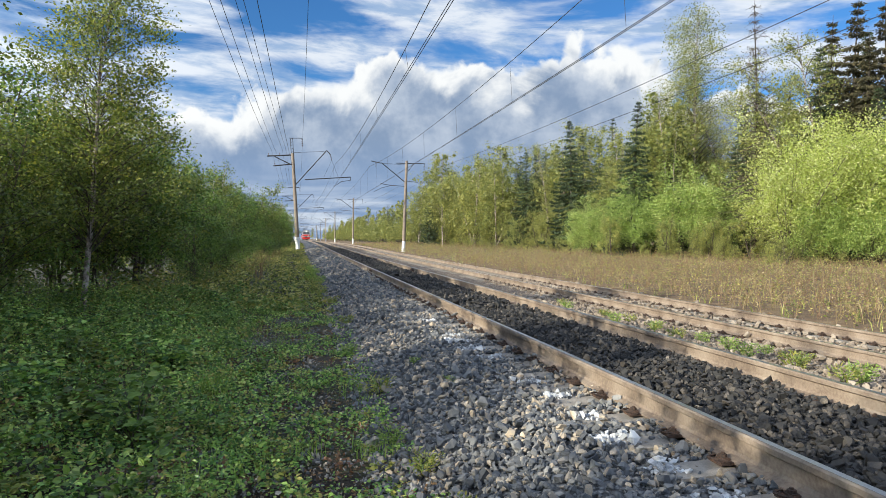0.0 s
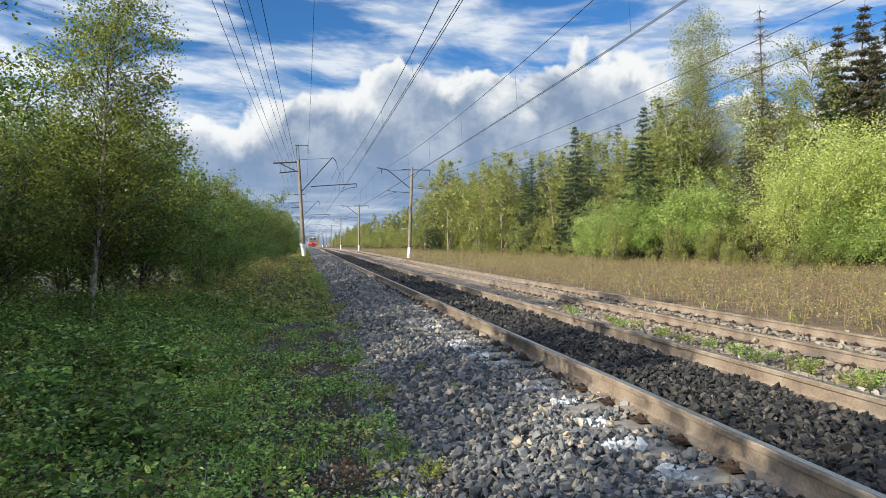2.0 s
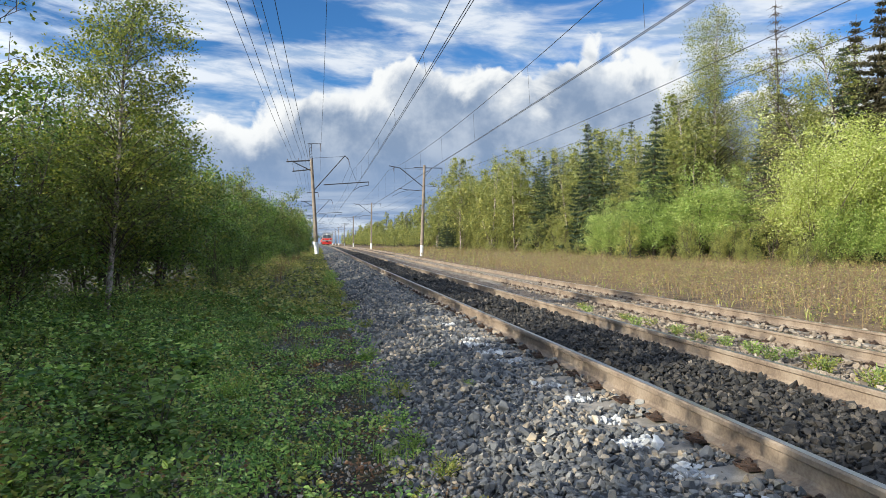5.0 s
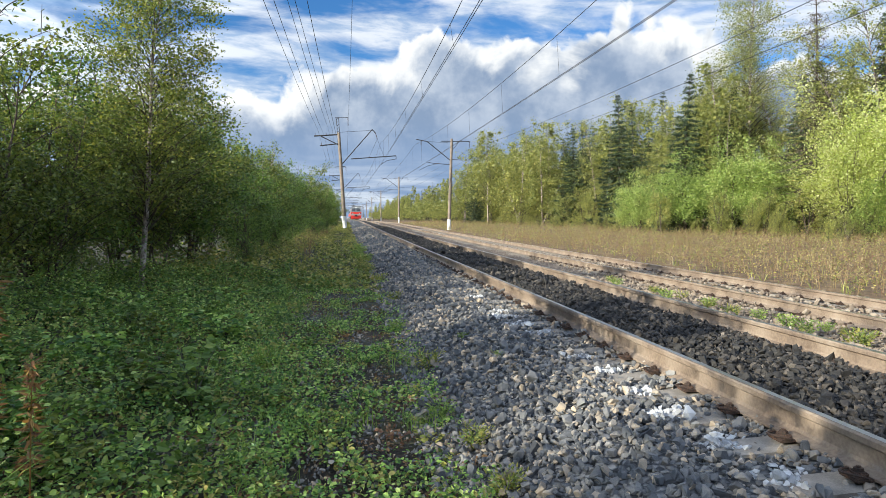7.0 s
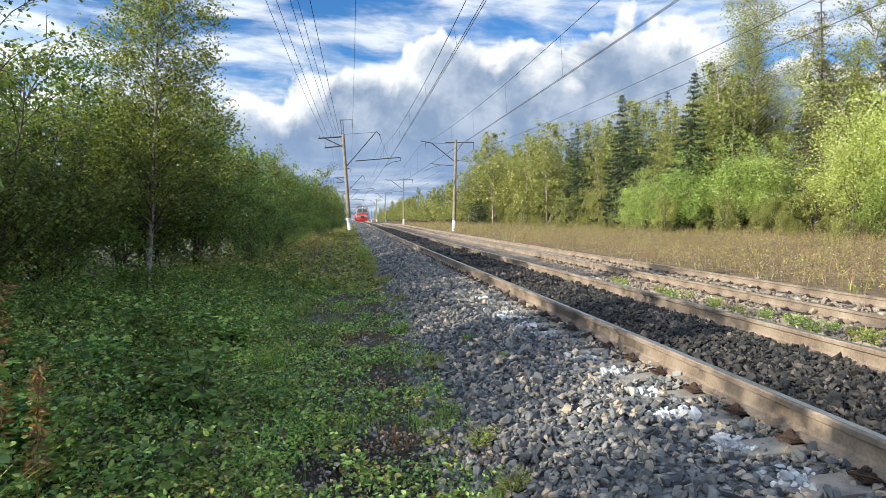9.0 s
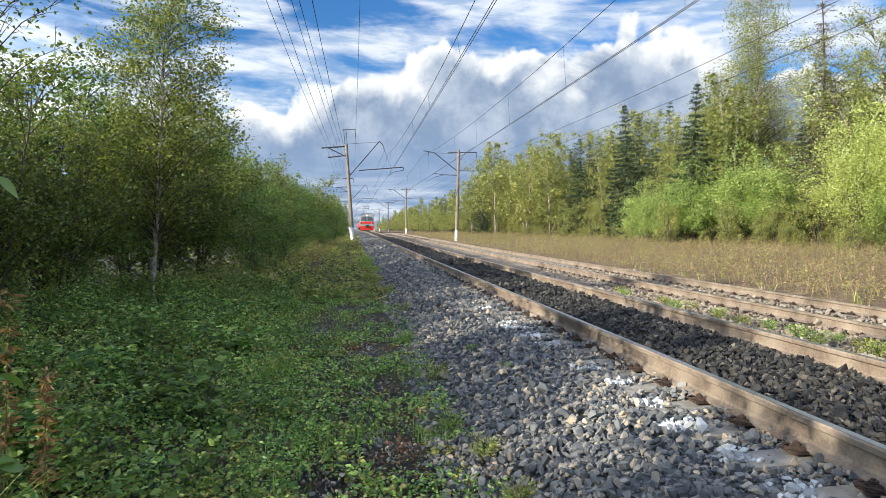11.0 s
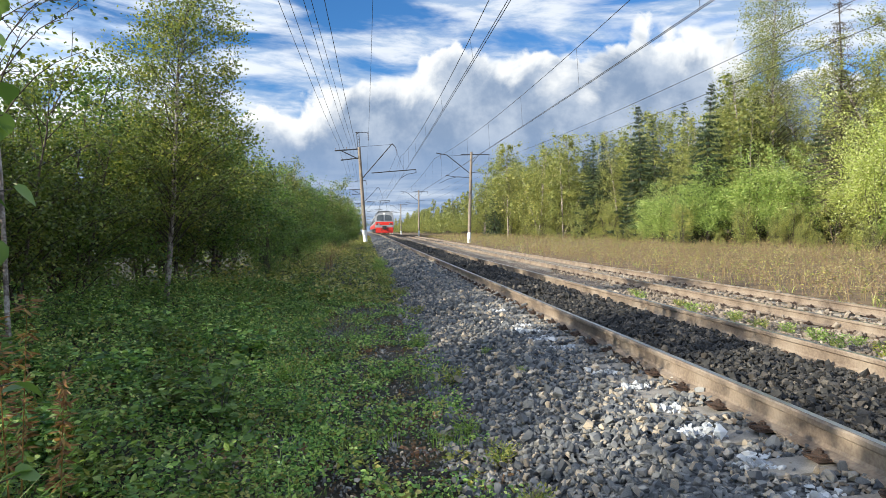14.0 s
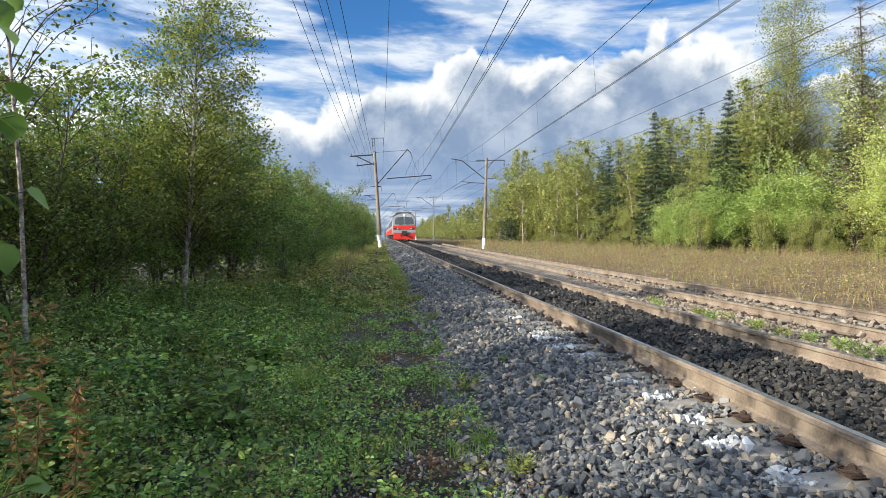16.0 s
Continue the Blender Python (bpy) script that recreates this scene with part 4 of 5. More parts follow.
# ---- the forest across the line ----
wood = Stand(
    tree("birch_tree", broadleaf(21, 16.0, 0.28, 3.2, 120, 22000, 0.108, up=0.9, droop=0.5, twig=0.30, trunk_r=0.008, taper=0.5, clump=1.1, scatter_by=1.5, limb_r=0.2), M["birch_bark"], M["leaf_far"], "tall birch turning yellow at the forest edge", "tree", "forest trees"),
    tree("birch_tree", broadleaf(22, 15.0, 0.12, 3.3, 110, 17000, 0.125, stems=2, up=0.9, droop=0.4, twig=0.28, trunk_r=0.008, taper=0.42, core=2400, clump=1.0, scatter_by=1.4), M["birch_bark"], M["leaf_far"], "tall bushy birch at the forest edge", "tree", "forest trees"),
    tree("spruce_tree", conifer(23, 14.0, 3.3, 15000, 0.04), M["bark"], M["needle"], "dark green spruce at the forest edge", "tree", "forest trees"),
    tree("spruce_tree", conifer(24, 17.0, 3.1, 19000, 0.10, 0.06), M["bark"], M["needle_dry"], "browning half-dry spruce at the forest edge", "tree", "forest trees"),
    tree("aspen_bush", broadleaf(25, 7.2, 0.06, 3.3, 150, 16000, 0.14, stems=7, up=0.75, taper=0.42, lw=0.62, twig=0.3, core=1500, core_size=1.2, limb_r=0.16, trunk_r=0.007, clump=1.4, scatter_by=1.4), M["bark"], M["leaf_aspen"], "dense bright green young aspen before the forest", "tree", "forest edge bushes"),
    tree("willow_bush", broadleaf(26, 7.5, 0.06, 3.0, 150, 16000, 0.128, stems=8, up=1.15, droop=0.1, taper=0.45, lw=0.5, twig=0.3, core=1500, core_size=1.2, limb_r=0.16, trunk_r=0.007, clump=1.4, scatter_by=1.4), M["bark"], M["leaf_willow"], "pale silvery willow bush before the forest", "tree", "forest edge bushes"),
    tree("young_birch", broadleaf(27, 4.6, 0.05, 1.6, 50, 4200, 0.115, stems=4, up=0.9, taper=0.5, core=350, clump=1.4), M["bark"], M["leaf_far"], "low yellow-green young birch at the meadow edge", "tree", "forest edge bushes"),
)
mid_wood = Stand(
    tree("birch_tree", broadleaf(28, 15.5, 0.16, 4.1, 80, 9500, 0.16, up=1.0, droop=0.4, twig=0.30, trunk_r=0.008, taper=0.42, core=2000, core_size=2.3, limb_r=0.22, clump=0.9, scatter_by=1.5), M["birch_bark"], M["leaf_far"], "birch turning yellow in the forest edge", "tree", "forest trees"),
    tree("birch_tree", broadleaf(29, 14.5, 0.08, 4.2, 80, 9500, 0.16, stems=3, droop=0.35, twig=0.30, trunk_r=0.008, taper=0.4, core=2000, core_size=2.3, limb_r=0.22, clump=0.9, scatter_by=1.5), M["birch_bark"], M["leaf_far"], "bushy birch in the forest edge", "tree", "forest trees"),
    tree("spruce_tree", conifer(30, 14.0, 3.2, 7500, 0.04), M["bark"], M["needle"], "spruce in the forest edge", "tree", "forest trees"),
    tree("young_birch", broadleaf(34, 5.5, 0.04, 2.2, 40, 3200, 0.15, stems=4, taper=0.5, core=350, clump=1.4), M["bark"], M["leaf_far"], "yellow-green young birch at the meadow edge", "tree", "forest edge bushes"),
)
far_wood = Stand(
    tree("birch_tree", broadleaf(31, 15.0, 0.06, 3.2, 40, 2600, 0.30, stems=2, trunk_r=0.008, core=700, core_size=2.2), M["bark"], M["leaf_far"], "birch in the far forest edge", "tree", "forest trees"),
    tree("spruce_tree", conifer(32, 14.0, 2.6, 1800, 0.05), M["bark"], M["needle"], "spruce in the far forest edge", "tree", "forest trees"),
    tree("young_birch", broadleaf(33, 6.0, 0.04, 2.8, 30, 1800, 0.26, stems=4, taper=0.5, core=350), M["bark"], M["leaf_far"], "yellow-green bush in the far forest edge", "tree", "forest edge bushes"),
)
dead = tree("dead_spruce", conifer(41, 20.3, 4.2, 1500, 0.15, 0.80), M["bark"], M["needle_dry"], "tall bare dying spruce with drooping twigs", "tree", "forest trees", "dry_needles")
dead.matrix_basis = pose(34.5, 46.0, gz(34, 46))
# kind, place, size of those that stand out
for n, x, y, s in (
    (0, 34.4, 55, 1.38), (0, 36.6, 57, 1.1), (0, 33.0, 60, 0.95), (2, 28.0, 54, 0.97), (2, 33.8, 56, 0.92), (2, 29.0, 70, 1.06), (2, 28.6, 84, 0.97), (2, 30.4, 86, 0.95), (1, 29.0, 76, 0.92), (1, 31.5, 64, 0.85),
    (2, 37.6, 43, 1.2), (3, 40.0, 45, 1.08), (2, 42.5, 44, 1.3), (2, 35.5, 49, 0.92), (3, 39, 40, 1.0), (3, 38.8, 41.8, 1.12), (3, 43, 42, 1.15), (3, 44, 41, 1.05), (2, 41.5, 38, 1.15), (3, 46, 38, 1.15),
    (4, 30.2, 50, 1.06), (4, 33.2, 49, 0.98), (4, 27.2, 52, 0.92), (4, 25.0, 56, 0.72), (5, 28.8, 35.5, 0.98), (5, 31.0, 34.5, 1.12), (5, 33.4, 33.2, 1.15), (5, 34.4, 37.5, 1.25), (6, 27.4, 47, 0.75), (6, 24.5, 51, 0.8), (4, 36.6, 36.0, 1.12), (4, 30.0, 34.0, 0.62), (4, 32.2, 32.6, 0.66), (4, 39.5, 33.0, 1.1), (5, 38.0, 36, 1.15), (6, 33.4, 45, 1.1), (6, 34.6, 43.5, 1.0), (6, 30.2, 45.5, 0.7),
    (1, 25.0, 100, 1.02), (1, 27.5, 108, 1.02), (0, 22.5, 112, 1.0), (1, 24.6, 120, 1.08), (2, 20.8, 116, 0.72), (1, 26.8, 93, 0.9), (0, 28.8, 96, 0.95), (1, 21.0, 128, 1.0), (2, 24.0, 126, 0.8),
):
    (mid_wood if y > 90 else wood).plant(n, x, y, gz(x, y) - 0.05, s)
random.seed(9)
y = 34.0
while y < 150:
    edge = 30.5 - 0.075 * max(0, y - 45)
    for k in range(2 if y < 70 else 1):
        x = edge + random.uniform(-1.8, 1.0)
        wood.plant(6, x, y + random.uniform(-1, 1), gz(x, y) - 0.05, random.uniform(0.34, 0.6) if y < 55 else random.uniform(0.6, 1.15))
    if y > 56:
        mid_wood.plant(3, edge + 1.2, y + 1, gz(edge, y) - 0.05, random.uniform(0.8, 1.15))
        mid_wood.plant(random.choice((1, 2, 0, 2, 1)), edge + random.uniform(3.0, 4.8), y + random.uniform(-1, 1), gz(edge, y) - 0.05, random.uniform(0.78, 1.08))
    if y > 56:
        mid_wood.plant(random.choice((1, 0, 2)), edge + random.uniform(5.5, 7.5), y + 2, gz(edge, y) - 0.05, random.uniform(0.85, 1.1))
    x = edge + random.uniform(7, 9)
    (wood if y < 62 else mid_wood).plant(random.choice((2, 2, 1)), x, y, gz(x, y) - 0.05, random.uniform(0.85, 1.1))
    y += random.uniform(3.4, 4.6)
for k in range(46):
    y = 32 + k * 1.6 + random.uniform(-0.8, 0.8)
    x = 30.5 - 0.075 * max(0, y - 45) - random.uniform(0.6, 4.2)
    wood.plant(6, x, y, gz(x, y) - 0.05, random.uniform(0.16, 0.42))
for x in range(36, 60, 8):
    wood.plant(random.choice((1, 2)), x + 4, 50 + random.uniform(-5, 8), -0.5, random.uniform(1.0, 1.25))
    wood.plant(2, x + 2, 34 + random.uniform(-3, 3), -0.5, random.uniform(0.9, 1.15))
y = 150.0
while y < 520:
    edge = 22.0 - 0.02 * (y - 150) + float(bend(y)) * 0.4
    far_wood.plant(2, edge, y, gz(edge, y) - 0.05, random.uniform(0.7, 1.1))
    far_wood.plant(random.choice((0, 0, 1)), edge + random.uniform(3, 5), y, gz(edge, y) - 0.05, random.uniform(0.6, 0.85))
    xl = -9 + float(bend(y)) + random.uniform(-1, 1)
    far_wood.plant(random.choice((0, 2)), xl, y, gz(xl, y) - 0.05, random.uniform(0.45, 0.6))
    far_wood.plant(random.choice((0, 0, 1)), edge + random.uniform(6, 9), y + 3, gz(edge, y) - 0.05, random.uniform(0.7, 0.95))
    y += random.uniform(4.5, 7) * (y / 200)
for y in range(90, 150, 5):
    xl = -6.5 + float(bend(y)) + random.uniform(-1, 1)
    far_wood.plant(2, xl, y, gz(xl, y) - 0.05, random.uniform(0.7, 0.95))
for k in range(16):
    far_wood.plant(random.choice((0, 0, 1)), -60 + k * 6 + random.uniform(-1, 1), 640 + random.uniform(-20, 20), 0.2, random.uniform(0.7, 1.0))


# ---- undergrowth ----
def stuff(name, arrays, mat, label, category):
    return tagged(new(name, array_mesh(name, *arrays, [mat])), label, category, kind="stuff")


def level(x, y):
    """Heights of the ground for places along the line, as arrays."""
    return np.where((x > 0.45) & (x < 10.9), np.maximum(bed_z(x), ground_z(x)), ground_z(x)) + rise(y)


def herbs(seed, n, xlo, xhi, ylo, yhi, per, ll, tall, fold, keep=None):
    r = np.random.default_rng(seed)
    x, y = r.uniform(xlo, xhi, n), ylo + (yhi - ylo) * r.random(n) ** 1.3
    grain = 1.0 / (1.0 + np.maximum(y, 0) / 25)
    patch = np.array([0.55 * noise.noise((a * 0.8, b * 0.8, 7.0 + seed)) + 0.75 * noise.noise((a * 3.1 * q, b * 3.1 * q, 17.0 + seed)) for a, b, q in zip(x, y, grain)])
    ok = patch > r.uniform(-0.35, 0.25, n)
    if keep is not None:
        ok &= keep(x, y, r)
    x, y, patch = x[ok], y[ok], patch[ok]
    n = len(x)
    h = tall(x, y) * r.uniform(0.35, 1.05, n) * (0.8 + 0.9 * np.clip(patch, -0.2, 0.7))
    u = r.random((n, per)) ** 0.7
    rad = (0.35 + 0.65 * (1 - u)) * h[:, None] * 0.45 + 0.025
    a = r.random((n, per)) * 6.283
    X, Y = x[:, None] + np.cos(a) * rad, y[:, None] + np.sin(a) * rad
    at = np.stack([X + bend(Y), Y, level(X, Y) + 0.01 + u * h[:, None]], -1).reshape(-1, 3)
    way = np.stack([np.cos(a), np.sin(a), np.full_like(a, 0.15)], -1).reshape(-1, 3) * 0.9
    size = np.repeat(r.uniform(0.7, 1.25, n), per) * ll
    return leaves(r, at, size, size * 0.66, 0.5, 0.05, way=way, fold=fold, tumble=0.95)


def blades(seed, n, xlo, xhi, ylo, yhi, h, w, power=1.0, lean_by=0.25, tuft=1, keep=None):
    """Upright grass blades in tufts: bent quads, two to a blade."""
    r = np.random.default_rng(seed)
    m = n // tuft
    x, y = r.uniform(xlo, xhi, m), ylo + (yhi - ylo) * r.random(m) ** power
    if keep is not None:
        ok = keep(x, y, r)
        x, y = x[ok], y[ok]
    patch = np.array([noise.noise((a * 0.35, b * 0.35, 2.0)) for a, b in zip(x, y)])
    hh = np.repeat(h * (1 + 0.35 * patch), tuft) * r.uniform(0.5, 1.15, len(x) * tuft)
    x, y = np.repeat(x, tuft) + r.normal(size=len(x) * tuft) * 0.04, np.repeat(y, tuft) + r.normal(size=len(y) * tuft) * 0.04
    a, tilt = r.random(len(x)) * 6.283, np.abs(r.normal(size=len(x))) * lean_by
    base = np.stack([x + bend(y), y, level(x, y) - 0.01], -1)
    d = np.stack([np.cos(a) * tilt, np.sin(a) * tilt, np.ones_like(a)], -1)
    s = np.stack([-np.sin(a * 3), np.cos(a * 3), np.zeros_like(a)], -1) * (w * r.uniform(0.6, 1.3, len(x)))[:, None] * 0.5
    mid = base + d * (hh * 0.55)[:, None]
    tip = base + (d + np.stack([np.cos(a) * tilt, np.sin(a) * tilt, -0.35 * tilt], -1) * 0.7) * hh[:, None]
    v = np.stack([base - s * 0.6, base + s * 0.6, mid + s, mid - s, tip + s * 0.1, tip - s * 0.1], 1).reshape(-1, 3)
    f = (np.arange(len(x))[:, None, None] * 6 + np.array([[0, 1, 2, 3], [3, 2, 4, 5]])).reshape(-1, 4)
    return v, f


def verge_height(x, y):
    return np.interp(x, [-6, -4, -2.6, -1.4, -0.6, 0.5], [0.95, 0.75, 0.55, 0.34, 0.15, 0.11])


BARE = [(0.27, 11.3, 0.45), (-0.5, 10.2, 0.5), (-1.06, 4.35, 0.22), (0.3, 6.4, 0.35), (0.2, 4.6, 0.3), (0.1, 8.3, 0.35), (-0.3, 3.9, 0.2), (0.35, 14.5, 0.6), (-0.2, 12.6, 0.4)]


def worn(x, y, r):
    """The trodden strip next to the stones stays thin, with bare spots."""
    ok = r.random(len(x)) < np.interp(x, [-1.4, -0.8, -0.3, 0.35, 0.6], [1.0, 0.95, 0.85, 0.75, 0.7])
    for a, b, s in BARE:
        ok &= ((x - a) / s) ** 2 + ((y - b) / (s * 1.6)) ** 2 > r.uniform(0.5, 1.2, len(x))
    return ok


def grassy(x, y, r):
    return np.array([noise.noise((a * 1.1, b * 1.1, 31.0)) for a, b in zip(x, y)]) > 0.18


stuff("herb_carpet", herbs(51, 7800, -6.0, 0.62, 1.6, 15, 14, 0.034, verge_height, True, worn), M["herb"], "leafy green weeds and raspberry shoots covering the verge", "weeds")
stuff("raspberry_shoots", herbs(60, 3000, -6.0, -0.9, 1.8, 16, 14, 0.054, lambda x, y: verge_height(x, y) * 1.15, True), M["leaf_green"], "taller raspberry shoots with broad toothed leaves", "weeds")
stuff("verge_weeds", herbs(67, 2600, -6.0, 0.5, -9, 1.7, 9, 0.07, verge_height, False), M["herb"], "green weeds on the verge beside the stones", "weeds")
stuff("clover_carpet", herbs(52, 11000, -3.0, 0.75, 1.7, 16, 8, 0.029, lambda x, y: 0.09 + 0 * x, True, worn), M["herb"], "low small-leaved clover over damp soil", "weeds")
stuff("yellowing_weeds", herbs(68, 4600, -4.2, 0.6, 3.5, 20, 10, 0.036, lambda x, y: verge_height(x, y) * 0.8, True, worn), M["herb_olive"], "olive and yellowing low weeds on the verge", "weeds")
stuff("reddened_weeds", herbs(53, 900, -3.0, 0.6, 2.2, 16, 7, 0.034, lambda x, y: verge_height(x, y) * 0.6, True), M["herb_red"], "scattered weeds turned red and brown", "weeds")
stuff("fallen_leaves", herbs(63, 5200, -3.0, 0.8, 1.8, 14, 5, 0.026, lambda x, y: 0.02 + 0 * x, True), M["litter"], "brown and yellow fallen leaves on the soil", "leaf litter")
stuff("far_weeds", herbs(54, 9500, -4.6, 0.6, 14, 140, 8, 0.10, lambda x, y: verge_height(x, y) * 1.1, False), M["herb_olive"], "yellowing green weeds along the foot of the thicket", "weeds")
stuff("verge_grass", blades(55, 16000, -2.6, 0.6, 1.8, 24, 0.15, 0.006, 1.4, 0.6, 6, grassy), M["grass"], "short green grass between the weeds", "grass")
stuff("dry_verge_grass", blades(56, 2200, -3.8, -1.4, 24, 130, 0.7, 0.018, 1.0, 0.3, 5), M["hay"], "tall dry grass along the thicket", "grass")
stuff("meadow_grass", blades(57, 24000, 11.3, 33.0, 9, 170, 0.55, 0.015, 1.6, 0.34, 3, lambda x, y, r: x > 10.8 + 0.0 * y), M["hay"], "tall brown autumn meadow grass beside the far track", "grass")
stuff("meadow_leaves", herbs(69, 12000, 11.2, 33, 8, 120, 8, 0.06, lambda x, y: 0.8 + 0 * x, False), M["herb_olive"], "olive leafy herbs among the dry meadow stalks", "weeds")
stuff("meadow_edge", herbs(70, 11000, 11.0, 24.0, 7, 50, 11, 0.042, lambda x, y: 0.85 + 0 * x, False), M["hay"], "dense brown herb stalks at the edge of the meadow", "weeds")
stuff("meadow_green", blades(58, 7000, 11.0, 32.0, 9, 150, 0.30, 0.024, 1.5, 0.35, 4), M["leaf_far"], "olive green grass under the dry meadow stalks", "grass")
stuff("meadow_herbs", herbs(59, 15000, 11.2, 33, 10, 130, 8, 0.062, lambda x, y: 0.82 + 0 * x, False), M["hay"], "dried brown meadow herbs with seed heads", "weeds")


def weed_clump(seed, size, mat, label):
    r = np.random.default_rng(seed)
    n = 46
    a, u = r.random(n * 5) * 6.283, r.random(n * 5)
    rad = size * (0.15 + 0.55 * r.random(n * 5)) * (0.5 + 0.5 * u)
    at = np.stack([np.cos(a) * rad, np.sin(a) * rad, u * size * 0.75], -1)
    lv = leaves(r, at, 0.055, 0.026, 0.4, 0.0, way=np.stack([np.cos(a), np.sin(a), 0.5 + 0 * a], -1) * 0.8, fold=True)
    stems = [(np.stack([[0, 0, -0.03], [math.cos(b) * size * 0.25, math.sin(b) * size * 0.25, size * 0.45], [math.cos(b) * size * 0.5, math.sin(b) * size * 0.5, size * 0.75]]), np.array([0.005, 0.004, 0.002])) for b in np.linspace(0, 6.28, 9)]
    w = thing("weed", Matrix(), label, "weed", "weeds on the ballast")
    tagged(under(new("stem", array_mesh("stem", *tubes(stems, 4), [M["grass"]])), w), kind="stuff")
    under(new("foliage", array_mesh("foliage", *lv, [mat])), w)
    return w


weeds = Stand(weed_clump(61, 0.36, M["herb_olive"], "leafy green weed growing through the ballast"), weed_clump(62, 0.34, M["leaf_aspen"], "yellow-green weed growing through the ballast"))
random.seed(12)
for x, y, s in [(5.9, 8.0, 1.0), (6.2, 8.8, 0.9), (5.7, 9.4, 0.8), (6.0, 7.2, 1.1), (6.4, 6.6, 1.0), (5.8, 6.2, 1.0), (6.1, 5.6, 1.1), (6.0, 10.6, 0.8), (5.7, 11.5, 0.9), (6.1, 12.6, 0.8), (5.8, 14.0, 0.9), (6.3, 15.5, 0.8), (6.5, 7.7, 0.7), (5.5, 7.6, 0.6), (6.3, 9.6, 0.8), (6.35, 11.1, 0.8), (6.45, 12.3, 0.7), (6.2, 10.1, 0.6), (6.6, 8.5, 0.7), (6.4, 13.4, 0.7), (1.35, 6.2, 0.35), (1.2, 7.4, 0.35), (0.75, 4.3, 0.6), (0.62, 5.0, 0.7), (0.78, 3.5, 0.6), (0.7, 6.6, 0.8), (0.55, 9.0, 0.8), (0.6, 3.0, 0.9), (0.7, 12.0, 0.8), (0.65, 16.0, 0.9), (0.3, 21, 1.4), (0.5, 23, 1.4), (0.2, 25, 1.6), (0.45, 28, 1.5), (0.35, 31, 1.4), (-0.95, 6.8, 0.7), (0.4, 19, 1.2)]:
    p = on_line(x, y, 0)
    weeds.plant(random.choice((0, 1)), p.x, y, float(level(np.array(x), np.array(y))), s * 0.85)


def bramble(seed, size, mat, label):
    """A raspberry shoot: arching canes with leaves in threes."""
    r = np.random.default_rng(seed)
    t = thing("raspberry_bush", Matrix(), label, "bush", "raspberry bushes")
    canes, at, way = [], [], []
    for k in range(9):
        a, h, out = r.random() * 6.283, size * r.uniform(0.6, 1.1), size * r.uniform(0.25, 0.75)
        q = np.linspace(0, 1, 5)
        c = np.stack([np.cos(a) * out * q ** 1.5, np.sin(a) * out * q ** 1.5, h * (q - 0.22 * q ** 3)], 1)
        canes.append((c, 0.004 * (1.2 - q)))
        for u in np.linspace(0.3, 1.0, 8):
            p, b = np.array([np.interp(u, q, c[:, i]) for i in range(3)]), r.random() * 6.283
            d = np.array([math.cos(b), math.sin(b), 0.2])
            for turn in (-0.8, 0, 0.8):
                e = np.array([math.cos(b + turn), math.sin(b + turn), 0.05])
                at.append(p + d * 0.05), way.append(e * 1.6)
    tagged(under(new("cane", array_mesh("cane", *tubes(canes, 4), [M["bark"]])), t), kind="stuff")
    under(new("foliage", array_mesh("foliage", *leaves(r, np.array(at), 0.075, 0.05, 0.3, 0.15, way=np.array(way), fold=True), [mat])), t)
    return t


brambles = Stand(bramble(64, 0.62, M["leaf_green"], "arching raspberry bush with broad green leaves"), bramble(65, 0.5, M["herb"], "leafy green raspberry bush on the verge"), bramble(66, 0.55, M["leaf_birch"], "yellowing raspberry bush on the verge"))
random.seed(21)
for k in range(95):
    y = 2.6 + 14 * random.random() ** 1.2
    x = random.uniform(-4.6, -1.0) if random.random() < 0.85 else random.uniform(-1.2, -0.5)
    brambles.plant(random.choice((0, 0, 1, 1, 2)), x, y, gz(x, y) - 0.02, random.uniform(0.55, 1.2) * (1.0 if x < -1.2 else 0.5))


def round_leaf(r, at, way, size):
    """A rounded leaf with a short tip, cupped along its midrib."""
    d = Vector(way).normalized()
    s = d.cross(Vector((r.normal() * 0.4, r.normal() * 0.4, 1.0))).normalized()
    n = s.cross(d)
    rim = [(0.0, 0.0), (0.12, 0.30), (0.38, 0.46), (0.66, 0.40), (0.87, 0.19), (1.04, 0.0), (0.87, -0.19), (0.66, -0.40), (0.38, -0.46), (0.12, -0.30)]
    v = [Vector(at) + d * (u * size) + s * (w * size) + n * (abs(w) * size * 0.22 - u * u * size * 0.18) for u, w in rim]
    mid = [Vector(at) + d * (u * size) - n * (u * u * size * 0.18) for u in (0.12, 0.38, 0.66, 0.87)]
    f = [(0, 1, 10, 10), (1, 2, 11, 10), (2, 3, 12, 11), (3, 4, 13, 12), (4, 5, 13, 13), (5, 6, 13, 13), (6, 7, 12, 13), (7, 8, 11, 12), (8, 9, 10, 11), (9, 0, 10, 10)]
    me = bpy.data.meshes.new("leaf")
    me.from_pydata([tuple(p) for p in v + mid], [], [q if q[2] != q[3] else q[:3] for q in f])
    me.materials.append(M["leaf_green"])
    me.polygons.foreach_set("use_smooth", np.full(len(me.polygons), True))
    return me


